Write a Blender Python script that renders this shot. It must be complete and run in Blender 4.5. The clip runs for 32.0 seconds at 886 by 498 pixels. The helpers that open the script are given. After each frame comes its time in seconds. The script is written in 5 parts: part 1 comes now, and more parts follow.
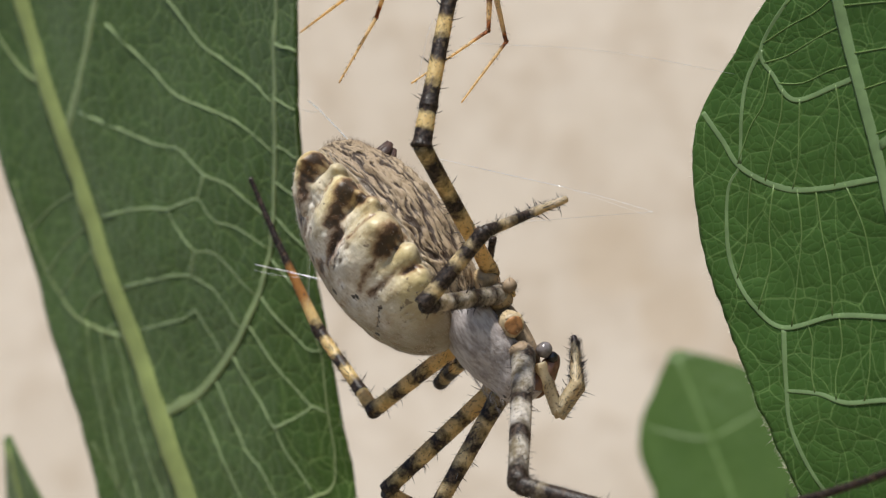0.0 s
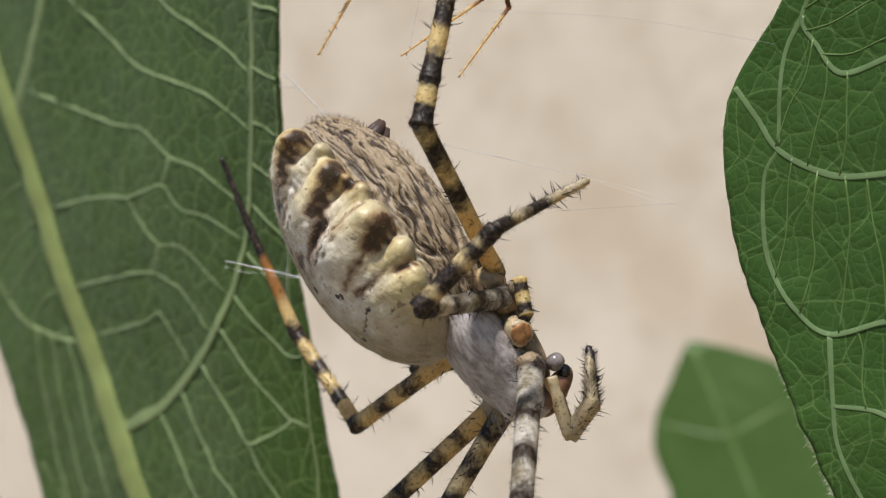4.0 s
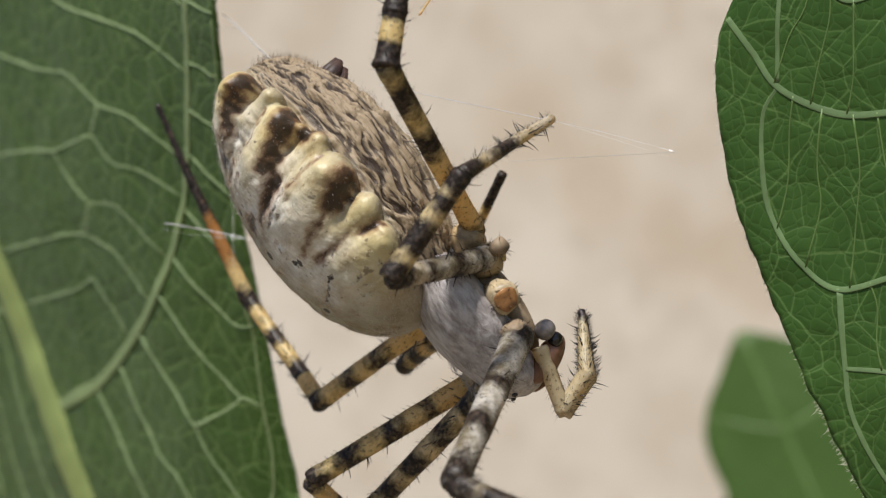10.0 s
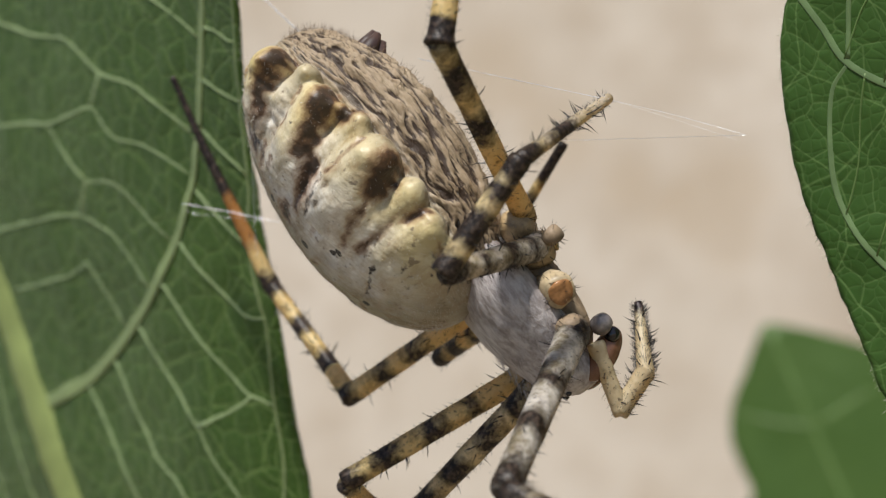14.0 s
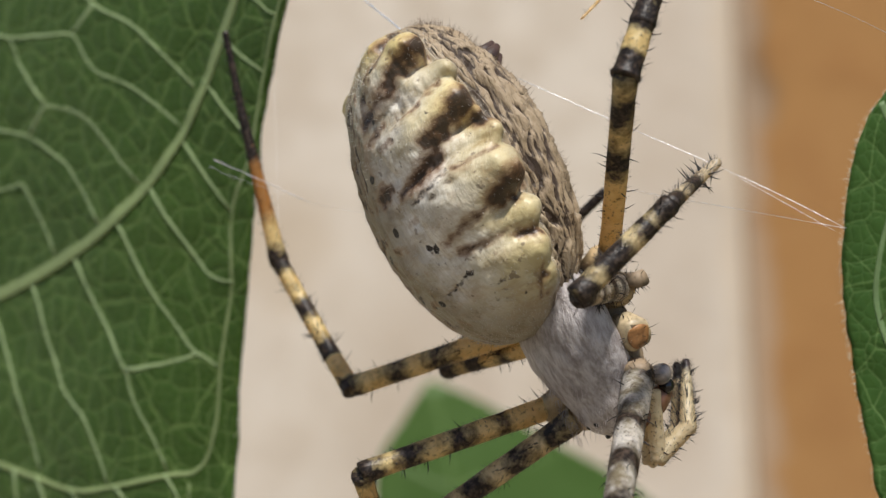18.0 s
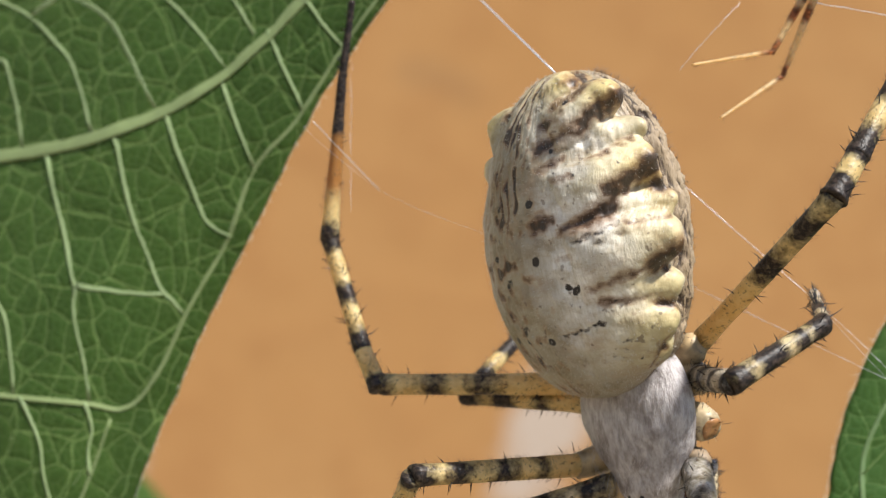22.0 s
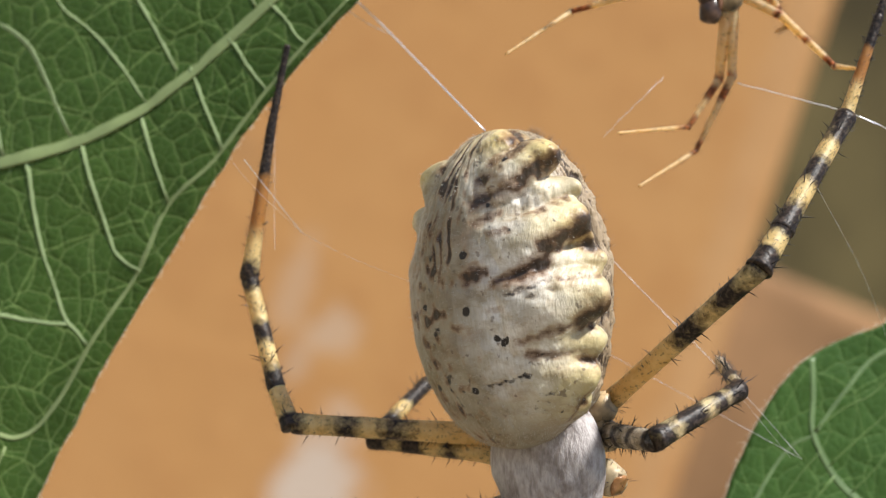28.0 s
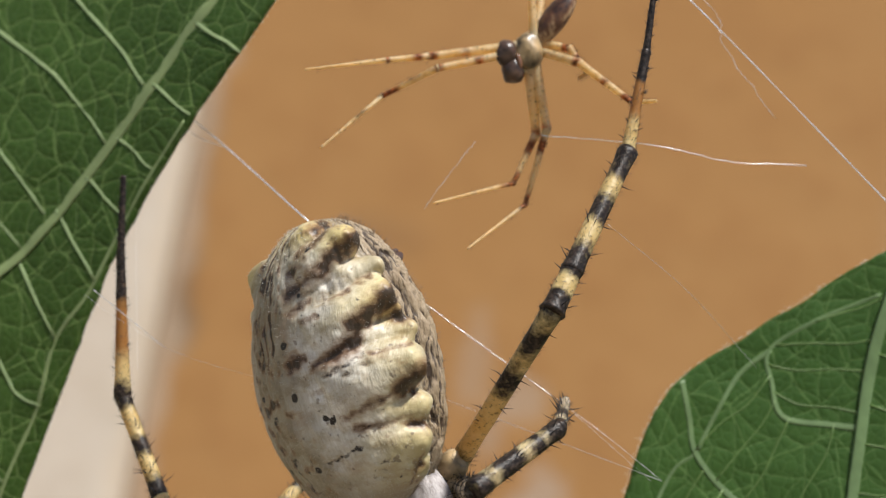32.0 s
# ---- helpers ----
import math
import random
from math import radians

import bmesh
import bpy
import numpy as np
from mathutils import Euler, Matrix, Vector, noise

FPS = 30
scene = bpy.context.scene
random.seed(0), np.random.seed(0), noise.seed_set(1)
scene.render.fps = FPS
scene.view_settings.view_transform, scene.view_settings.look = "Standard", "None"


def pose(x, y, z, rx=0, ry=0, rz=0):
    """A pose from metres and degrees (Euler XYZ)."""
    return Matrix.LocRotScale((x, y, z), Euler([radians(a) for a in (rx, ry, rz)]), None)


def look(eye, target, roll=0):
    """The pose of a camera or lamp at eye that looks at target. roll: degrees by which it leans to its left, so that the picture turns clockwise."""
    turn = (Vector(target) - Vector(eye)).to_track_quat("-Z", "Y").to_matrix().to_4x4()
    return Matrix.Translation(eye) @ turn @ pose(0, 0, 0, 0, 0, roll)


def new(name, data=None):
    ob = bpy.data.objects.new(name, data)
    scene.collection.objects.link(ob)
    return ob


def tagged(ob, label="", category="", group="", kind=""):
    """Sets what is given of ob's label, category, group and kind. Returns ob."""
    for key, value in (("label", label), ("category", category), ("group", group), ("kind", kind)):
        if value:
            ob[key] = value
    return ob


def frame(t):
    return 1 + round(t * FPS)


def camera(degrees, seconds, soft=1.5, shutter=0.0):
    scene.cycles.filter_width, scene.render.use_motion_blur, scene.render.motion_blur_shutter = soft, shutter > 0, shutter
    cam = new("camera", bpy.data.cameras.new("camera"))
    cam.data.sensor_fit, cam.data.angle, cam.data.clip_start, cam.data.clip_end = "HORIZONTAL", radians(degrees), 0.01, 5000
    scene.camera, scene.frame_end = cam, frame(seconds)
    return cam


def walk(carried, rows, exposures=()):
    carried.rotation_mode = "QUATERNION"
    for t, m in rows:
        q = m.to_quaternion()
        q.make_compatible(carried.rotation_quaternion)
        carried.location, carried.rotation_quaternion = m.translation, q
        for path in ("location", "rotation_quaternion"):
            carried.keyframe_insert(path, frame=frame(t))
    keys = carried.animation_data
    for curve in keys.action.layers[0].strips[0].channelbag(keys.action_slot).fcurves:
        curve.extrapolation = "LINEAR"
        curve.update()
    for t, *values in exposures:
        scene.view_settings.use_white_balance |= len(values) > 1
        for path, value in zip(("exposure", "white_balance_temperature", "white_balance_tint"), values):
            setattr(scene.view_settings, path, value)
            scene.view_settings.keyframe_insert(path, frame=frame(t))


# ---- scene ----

# ---- camera and its path ----
cam = camera(24.0, 32.0, soft=1.25)
cam.data.dof.use_dof = True
cam.data.dof.focus_distance = 0.1165
cam.data.dof.aperture_fstop = 56.0
PATH = [
    (0, (0.05011, -0.12745, 0.58432), (0.01837, -0.03342, 0.59660), -13.19),
    (0.5, (0.04991, -0.12685, 0.58455), (0.01801, -0.03286, 0.59672), -13.10),
    (1, (0.05029, -0.12705, 0.58534), (0.01869, -0.03288, 0.59686), -13.27),
    (1.5, (0.05020, -0.12712, 0.58518), (0.01836, -0.03304, 0.59679), -13.31),
    (2, (0.04957, -0.12636, 0.58437), (0.01774, -0.03235, 0.59659), -12.92),
    (2.5, (0.04931, -0.12629, 0.58488), (0.01792, -0.03208, 0.59666), -13.15),
    (3, (0.05041, -0.12696, 0.58536), (0.01864, -0.03282, 0.59670), -13.47),
    (3.5, (0.04769, -0.11938, 0.58700), (0.01593, -0.02519, 0.59790), -13.49),
    (5.5, (0.03957, -0.10255, 0.59143), (0.00950, -0.00759, 0.60028), -13.89),
    (6, (0.04063, -0.10187, 0.59164), (0.00959, -0.00723, 0.60051), -14.15),
    (6.5, (0.04205, -0.09993, 0.59137), (0.00936, -0.00584, 0.60029), -14.30),
    (7, (0.04199, -0.10101, 0.59151), (0.00901, -0.00708, 0.60099), -14.50),
    (7.5, (0.04157, -0.10221, 0.59170), (0.00869, -0.00825, 0.60112), -14.50),
    (8, (0.04131, -0.10177, 0.59219), (0.00839, -0.00770, 0.60041), -14.94),
    (8.5, (0.04081, -0.10126, 0.59220), (0.00843, -0.00695, 0.59974), -15.11),
    (9, (0.04024, -0.10058, 0.59257), (0.00933, -0.00570, 0.59908), -15.31),
    (9.5, (0.03987, -0.09948, 0.59297), (0.01006, -0.00416, 0.59808), -15.42),
    (10, (0.03915, -0.10008, 0.59312), (0.00977, -0.00463, 0.59827), -15.46),
    (10.5, (0.03882, -0.10104, 0.59290), (0.00948, -0.00560, 0.59838), -15.29),
    (11, (0.03579, -0.09586, 0.59483), (0.00706, -0.00016, 0.59876), -15.61),
    (11.5, (0.03482, -0.09343, 0.59566), (0.00641, 0.00239, 0.59892), -15.92),
    (12, (0.03469, -0.09374, 0.59611), (0.00629, 0.00209, 0.59907), -15.83),
    (12.5, (0.03418, -0.09397, 0.59636), (0.00577, 0.00188, 0.59903), -15.81),
    (13, (0.03373, -0.09424, 0.59671), (0.00515, 0.00156, 0.59902), -15.74),
    (13.5, (0.03340, -0.09525, 0.59719), (0.00534, 0.00070, 0.59976), -15.53),
    (14, (0.03322, -0.09419, 0.59681), (0.00522, 0.00179, 0.59879), -15.48),
    (14.5, (0.03264, -0.09353, 0.59631), (0.00521, 0.00262, 0.59784), -15.46),
    (16.5, (0.01772, -0.09955, 0.59875), (0.00482, -0.00039, 0.59963), -8.49),
    (17, (0.01440, -0.09887, 0.59962), (0.00385, 0.00057, 0.59963), -7.01),
    (17.5, (0.00924, -0.09993, 0.59985), (0.00168, -0.00021, 0.60006), -4.71),
    (18, (0.00546, -0.09987, 0.60000), (0.00067, 0.00001, 0.60000), -2.65),
    (18.5, (0.00028, -0.09978, 0.59966), (0.00028, 0.00022, 0.59966), 0.00),
    (19, (-0.00494, -0.09941, 0.59919), (0.00000, 0.00046, 0.59963), 2.44),
    (19.5, (-0.00881, -0.10033, 0.59935), (-0.00110, -0.00064, 0.60052), 4.34),
    (20, (-0.01399, -0.10037, 0.59871), (-0.00437, -0.00086, 0.60066), 6.60),
    (20.5, (-0.01978, -0.09863, 0.59691), (-0.00631, 0.00042, 0.59969), 9.75),
    (21, (-0.02275, -0.09866, 0.59697), (-0.00486, -0.00033, 0.60030), 11.26),
    (21.5, (-0.02762, -0.09602, 0.59541), (-0.00519, 0.00135, 0.59947), 14.02),
    (22, (-0.03205, -0.09681, 0.59463), (-0.00715, -0.00011, 0.60005), 15.67),
    (22.5, (-0.03152, -0.09363, 0.59446), (-0.00502, 0.00273, 0.59802), 16.12),
    (23, (-0.03308, -0.09290, 0.59361), (-0.00449, 0.00284, 0.59788), 16.68),
    (23.5, (-0.03447, -0.09230, 0.59403), (-0.00413, 0.00290, 0.59804), 17.17),
    (24, (-0.03669, -0.09127, 0.59278), (-0.00435, 0.00323, 0.59760), 18.29),
    (24.5, (-0.03844, -0.09033, 0.59134), (-0.00500, 0.00373, 0.59717), 19.47),
    (26.5, (-0.03888, -0.08982, 0.59142), (-0.00400, 0.00369, 0.59774), 19.61),
    (27, (-0.03921, -0.09086, 0.59042), (-0.00400, 0.00237, 0.59870), 19.63),
    (27.5, (-0.04027, -0.09408, 0.59057), (-0.00513, -0.00107, 0.60125), 19.57),
    (28, (-0.04029, -0.09640, 0.59069), (-0.00609, -0.00320, 0.60272), 19.13),
    (28.5, (-0.03901, -0.09930, 0.59131), (-0.00628, -0.00570, 0.60426), 18.12),
    (29, (-0.03796, -0.10097, 0.59161), (-0.00637, -0.00705, 0.60506), 17.62),
    (29.5, (-0.03742, -0.10254, 0.59192), (-0.00655, -0.00845, 0.60589), 17.02),
    (30, (-0.03589, -0.10421, 0.59228), (-0.00618, -0.00981, 0.60660), 16.24),
    (30.5, (-0.03415, -0.10523, 0.59311), (-0.00493, -0.01064, 0.60726), 15.06),
    (31, (-0.03114, -0.10601, 0.59413), (-0.00301, -0.01100, 0.60763), 13.81),
    (31.5, (-0.02794, -0.10754, 0.59482), (-0.00147, -0.01207, 0.60843), 11.89),
    (32, (-0.02325, -0.10886, 0.59592), (0.00117, -0.01271, 0.60852), 9.86),
]
walk(cam, [(t, look(eye, target, roll)) for t, eye, target, roll in PATH],
     exposures=[(0, 0.29), (10, 0.24), (17, 0.22), (19, 0.36), (21, 0.64), (23, 0.88), (27, 0.80), (29, 0.70), (30, 0.54), (32, 0.42)])

# ---- light ----
world = bpy.data.worlds.new("sky")
scene.world = world
world.use_nodes = True
wn = world.node_tree.nodes
sky = wn.new("ShaderNodeTexSky")
sky.sky_type = "NISHITA"
sky.sun_disc = False
sky.sun_elevation = radians(68)
sky.sun_rotation = radians(150)
world.node_tree.links.new(sky.outputs[0], wn["Background"].inputs[0])
wn["Background"].inputs[1].default_value = 0.085
sun = new("sun", bpy.data.lights.new("sun", "SUN"))
sun.data.energy = 4.6
sun.data.angle = radians(4)
sun.data.color = (1.0, 0.97, 0.93)
sun.matrix_world = look((0.37, -0.88, 2.6), (0.0, 0.0, 0.6))

# ---- tools ----
MM = 0.001
ORIGIN = Vector((0.0, 0.0, 0.6))


def at(x, y, z):
    """A place in the world from millimetres round the spider."""
    return ORIGIN + Vector((x, y, z)) * MM


def mesh_object(name, bm, material, smooth=True):
    me = bpy.data.meshes.new(name)
    bm.normal_update()
    bm.to_mesh(me)
    bm.free()
    if smooth:
        me.polygons.foreach_set("use_smooth", [True] * len(me.polygons))
    for m in material if isinstance(material, (list, tuple)) else [material]:
        me.materials.append(m)
    return new(name, me)


def part(name, bm, material, parent, label="", smooth=True):
    ob = mesh_object(name, bm, material, smooth)
    ob.parent = parent
    return tagged(ob, label)


def thing(name, place, label, category, group="", kind=""):
    ob = new(name)
    ob.empty_display_size = 0.002
    ob.matrix_world = place if isinstance(place, Matrix) else Matrix.Translation(place)
    return tagged(ob, label, category, group, kind)


def smooth_path(pts, n=6):
    """A Catmull-Rom curve through the points, with n steps for each stretch."""
    p = [Vector(q) for q in pts]
    p = [2 * p[0] - p[1]] + p + [2 * p[-1] - p[-2]]
    out = []
    for i in range(1, len(p) - 2):
        a, b, c, d = p[i - 1], p[i], p[i + 1], p[i + 2]
        for k in range(n):
            t = k / n
            out.append(0.5 * (2 * b + (c - a) * t + (2 * a - 5 * b + 4 * c - d) * t * t + (3 * b - a - 3 * c + d) * t ** 3))
    out.append(p[-2])
    return out


def tube(bm, pts, radii, seg=10, colour=None, layer=None, flat=1.0, cap=True):
    """A round tube along pts. colour(s) gives the four pattern values at the share s of its length."""
    pts = [Vector(p) for p in pts]
    n = len(pts)
    up = Vector((0.31, 0.17, 0.93))
    rings = []
    for i, p in enumerate(pts):
        way = (pts[min(i + 1, n - 1)] - pts[max(i - 1, 0)]).normalized()
        side = way.cross(up)
        if side.length < 1e-3:
            side = way.cross(Vector((1, 0, 0)))
        side.normalize()
        over = side.cross(way)
        up = over
        r = radii[i]
        ring = []
        for k in range(seg):
            a = 2 * math.pi * k / seg
            v = bm.verts.new(p + side * (math.cos(a) * r) + over * (math.sin(a) * r * flat))
            if colour:
                v[layer] = colour(i / (n - 1), a)
            ring.append(v)
        rings.append(ring)
    for a, b in zip(rings, rings[1:]):
        for k in range(seg):
            bm.faces.new((a[k], a[(k + 1) % seg], b[(k + 1) % seg], b[k]))
    if cap:
        bm.faces.new(rings[0][::-1])
        bm.faces.new(rings[-1])
    return rings


def ball(bm, centre, axes, seg=20, rings=14, colour=None, layer=None):
    """An ellipsoid; axes are three half-axis vectors."""
    c = Vector(centre)
    ax = [Vector(a) for a in axes]
    rows = []
    for i in range(1, rings):
        th = math.pi * i / rings
        rows.append([bm.verts.new(c + ax[0] * (math.sin(th) * math.cos(2 * math.pi * k / seg)) + ax[1] * (math.sin(th) * math.sin(2 * math.pi * k / seg)) + ax[2] * math.cos(th)) for k in range(seg)])
    top, low = bm.verts.new(c + ax[2]), bm.verts.new(c - ax[2])
    for k in range(seg):
        bm.faces.new((top, rows[0][k], rows[0][(k + 1) % seg]))
        bm.faces.new((low, rows[-1][(k + 1) % seg], rows[-1][k]))
    for a, b in zip(rows, rows[1:]):
        for k in range(seg):
            bm.faces.new((a[k], b[k], b[(k + 1) % seg], a[(k + 1) % seg]))


def bristle(bm, root, tip, r):
    """A thin three-sided spine, slightly bowed."""
    root, tip = Vector(root), Vector(tip)
    way = tip - root
    side = way.orthogonal().normalized()
    over = way.normalized().cross(side)
    mid = root + way * 0.55 + side * (way.length * 0.06)
    rows = []
    for p, s in ((root, r), (mid, r * 0.65)):
        rows.append([bm.verts.new(p + (side * math.cos(k * 2.094) + over * math.sin(k * 2.094)) * s) for k in range(3)])
    end = bm.verts.new(tip)
    for k in range(3):
        bm.faces.new((rows[0][k], rows[0][(k + 1) % 3], rows[1][(k + 1) % 3], rows[1][k]))
        bm.faces.new((rows[1][k], rows[1][(k + 1) % 3], end))


# ---- materials ----
def material(name, rough=0.6, spec=0.4):
    m = bpy.data.materials.new(name)
    m.use_nodes = True
    b = m.node_tree.nodes["Principled BSDF"]
    b.inputs["Roughness"].default_value = rough
    b.inputs["Specular IOR Level"].default_value = spec
    return m, m.node_tree, b


def coords(tree, scale=(1, 1, 1), which="Object"):
    c = tree.nodes.new("ShaderNodeTexCoord")
    m = tree.nodes.new("ShaderNodeMapping")
    m.inputs["Scale"].default_value = scale
    tree.links.new(c.outputs[which], m.inputs["Vector"])
    return m.outputs["Vector"]


def noise_tex(tree, vec, scale, detail=4.0, rough=0.55):
    n = tree.nodes.new("ShaderNodeTexNoise")
    n.inputs["Scale"].default_value = scale
    n.inputs["Detail"].default_value = detail
    n.inputs["Roughness"].default_value = rough
    tree.links.new(vec, n.inputs["Vector"])
    return n.outputs["Fac"]


def ramp(tree, fac, stops):
    r = tree.nodes.new("ShaderNodeValToRGB")
    el = r.color_ramp.elements
    while len(el) < len(stops):
        el.new(0.5)
    for e, (p, c) in zip(el, stops):
        e.position, e.color = p, (*c, 1) if len(c) == 3 else c
    tree.links.new(fac, r.inputs["Fac"])
    return r.outputs["Color"]


def grey(a):
    return (a, a, a)


def mix(tree, fac, a, b, blend="MIX"):
    n = tree.nodes.new("ShaderNodeMix")
    n.data_type, n.blend_type = "RGBA", blend
    for sock, v in ((n.inputs[0], fac), (n.inputs[6], a), (n.inputs[7], b)):
        if hasattr(v, "is_linked"):
            tree.links.new(v, sock)
        elif isinstance(v, (int, float)):
            sock.default_value = v
        else:
            sock.default_value = (*v, 1)
    return n.outputs[2]


def calc(tree, op, a, b=0.0, c=0.0, clamp=False):
    n = tree.nodes.new("ShaderNodeMath")
    n.operation, n.use_clamp = op, clamp
    for sock, v in zip(n.inputs, (a, b, c)):
        if hasattr(v, "is_linked"):
            tree.links.new(v, sock)
        else:
            sock.default_value = v
    return n.outputs[0]


def bump(tree, bsdf, height, strength, distance):
    n = tree.nodes.new("ShaderNodeBump")
    n.inputs["Strength"].default_value = strength
    n.inputs["Distance"].default_value = distance
    tree.links.new(height, n.inputs["Height"])
    tree.links.new(n.outputs[0], bsdf.inputs["Normal"])


def pattern(tree):
    """The four pattern values that a mesh carries on its vertices."""
    a = tree.nodes.new("ShaderNodeAttribute")
    a.attribute_name = "pattern"
    s = tree.nodes.new("ShaderNodeSeparateColor")
    tree.links.new(a.outputs["Color"], s.inputs[0])
    return s.outputs[0], s.outputs[1], s.outputs[2], a.outputs["Alpha"]


def leaf_material(name, blade, blade2, net, cell, fine, net_fac=0.55, down=0.05):
    m, t, b = material(name, 0.50, 0.24)
    v = coords(t)
    b.inputs["Sheen Weight"].default_value = down
    b.inputs["Sheen Roughness"].default_value = 0.45
    b.inputs["Sheen Tint"].default_value = (0.90, 0.97, 0.68, 1)
    warp = t.nodes.new("ShaderNodeTexNoise")
    warp.inputs["Scale"].default_value = 260
    t.links.new(v, warp.inputs["Vector"])
    add = t.nodes.new("ShaderNodeVectorMath")
    add.operation = "MULTIPLY_ADD"
    t.links.new(warp.outputs["Color"], add.inputs[0])
    add.inputs[1].default_value = (0.0016, 0.0016, 0.0016)
    t.links.new(v, add.inputs[2])
    lines, puffs = [], []
    for scale, lo, hi in ((1000 / cell, 0.006, 0.040), (1000 / fine, 0.010, 0.075), (400 / cell, 0.004, 0.017)):
        vo = t.nodes.new("ShaderNodeTexVoronoi")
        vo.feature = "DISTANCE_TO_EDGE"
        vo.voronoi_dimensions = "2D"
        vo.inputs["Scale"].default_value = scale
        t.links.new(add.outputs[0], vo.inputs["Vector"])
        mr = t.nodes.new("ShaderNodeMapRange")
        mr.interpolation_type = "SMOOTHSTEP"
        for key, val in (("From Min", lo), ("From Max", hi), ("To Min", 1.0), ("To Max", 0.0)):
            mr.inputs[key].default_value = val
        t.links.new(vo.outputs["Distance"], mr.inputs["Value"])
        lines.append(mr.outputs[0])
        puffs.append(ramp(t, vo.outputs["Distance"], [(0.0, grey(0)), (0.16, grey(0.75)), (0.40, grey(1))]))
    big = noise_tex(t, v, 90, 3)
    small = noise_tex(t, v, 1500, 3)
    col = mix(t, ramp(t, big, [(0.3, grey(0)), (0.7, grey(1))]), blade, blade2)
    col = mix(t, calc(t, "MULTIPLY", small, 0.5), col, tuple(c * 0.5 for c in blade))
    col = mix(t, calc(t, "MULTIPLY", lines[1], net_fac * 0.38), col, net)
    col = mix(t, calc(t, "MULTIPLY", lines[0], net_fac), col, net)
    col = mix(t, calc(t, "MULTIPLY", lines[2], net_fac), col, tuple(c * 1.18 for c in net))
    t.links.new(col, b.inputs["Base Color"])
    h = calc(t, "MULTIPLY_ADD", puffs[1], 0.40, calc(t, "MULTIPLY", puffs[0], 1.0))
    h = calc(t, "MULTIPLY_ADD", small, 0.3, h)
    bump(t, b, h, 0.30, 0.00014)
    tr = t.nodes.new("ShaderNodeBsdfTranslucent")
    t.links.new(mix(t, 0.5, col, (0.16, 0.30, 0.04)), tr.inputs["Color"])
    ms = t.nodes.new("ShaderNodeMixShader")
    ms.inputs[0].default_value = 0.25
    t.links.new(b.outputs[0], ms.inputs[1])
    t.links.new(tr.outputs[0], ms.inputs[2])
    t.links.new(ms.outputs[0], t.nodes["Material Output"].inputs["Surface"])
    return m


def plain(name, colour, rough=0.6, vary=0.15, scale=800, spec=0.4, relief=0.00004):
    m, t, b = material(name, rough, spec)
    n = noise_tex(t, coords(t), scale, 4)
    t.links.new(mix(t, ramp(t, n, [(0.3, grey(0)), (0.7, grey(1))]), tuple(c * (1 - vary) for c in colour), tuple(min(1, c * (1 + vary)) for c in colour)), b.inputs["Base Color"])
    bump(t, b, n, 0.5, relief)
    return m


LEAF_L = leaf_material("leaf blade", (0.046, 0.100, 0.014), (0.068, 0.134, 0.021), (0.165, 0.245, 0.072), 1.7, 0.62, 0.85, 0.14)
LEAF_B = leaf_material("leaf blade behind", (0.060, 0.120, 0.022), (0.080, 0.146, 0.030), (0.085, 0.155, 0.034), 2.6, 1.1, 0.3)
LEAF_R = leaf_material("leaf blade dark", (0.045, 0.110, 0.018), (0.064, 0.140, 0.026), (0.15, 0.245, 0.075), 1.8, 0.66, 0.45, 0.08)
VEIN = plain("leaf vein", (0.210, 0.268, 0.105), 0.5, 0.12, 900, 0.4, 0.00003)
MIDRIB = plain("leaf midrib", (0.210, 0.255, 0.080), 0.5, 0.12, 500, 0.4, 0.00003)
FAINT = plain("soft green vein", (0.105, 0.172, 0.045), 0.5, 0.12, 900, 0.4, 0.00003)
NET = plain("fine leaf vein", (0.225, 0.295, 0.130), 0.5, 0.12, 900, 0.4, 0.00003)
VEIN_DARK = plain("vein of the dark leaf", (0.118, 0.185, 0.070), 0.5, 0.15, 900, 0.4, 0.00003)
LEAF_HAIR = plain("leaf hair", (0.6, 0.58, 0.45), 0.5)
DARK = plain("black bristle", (0.012, 0.010, 0.010), 0.4, 0.2)
EYE = plain("eye", (0.008, 0.006, 0.006), 0.12, 0.1, 800, 0.6)
SILK = plain("silk", (0.88, 0.89, 0.91), 0.30, 0.05, 800, 0.8, 0.00001)
SILK.node_tree.nodes["Principled BSDF"].inputs["Metallic"].default_value = 0.7


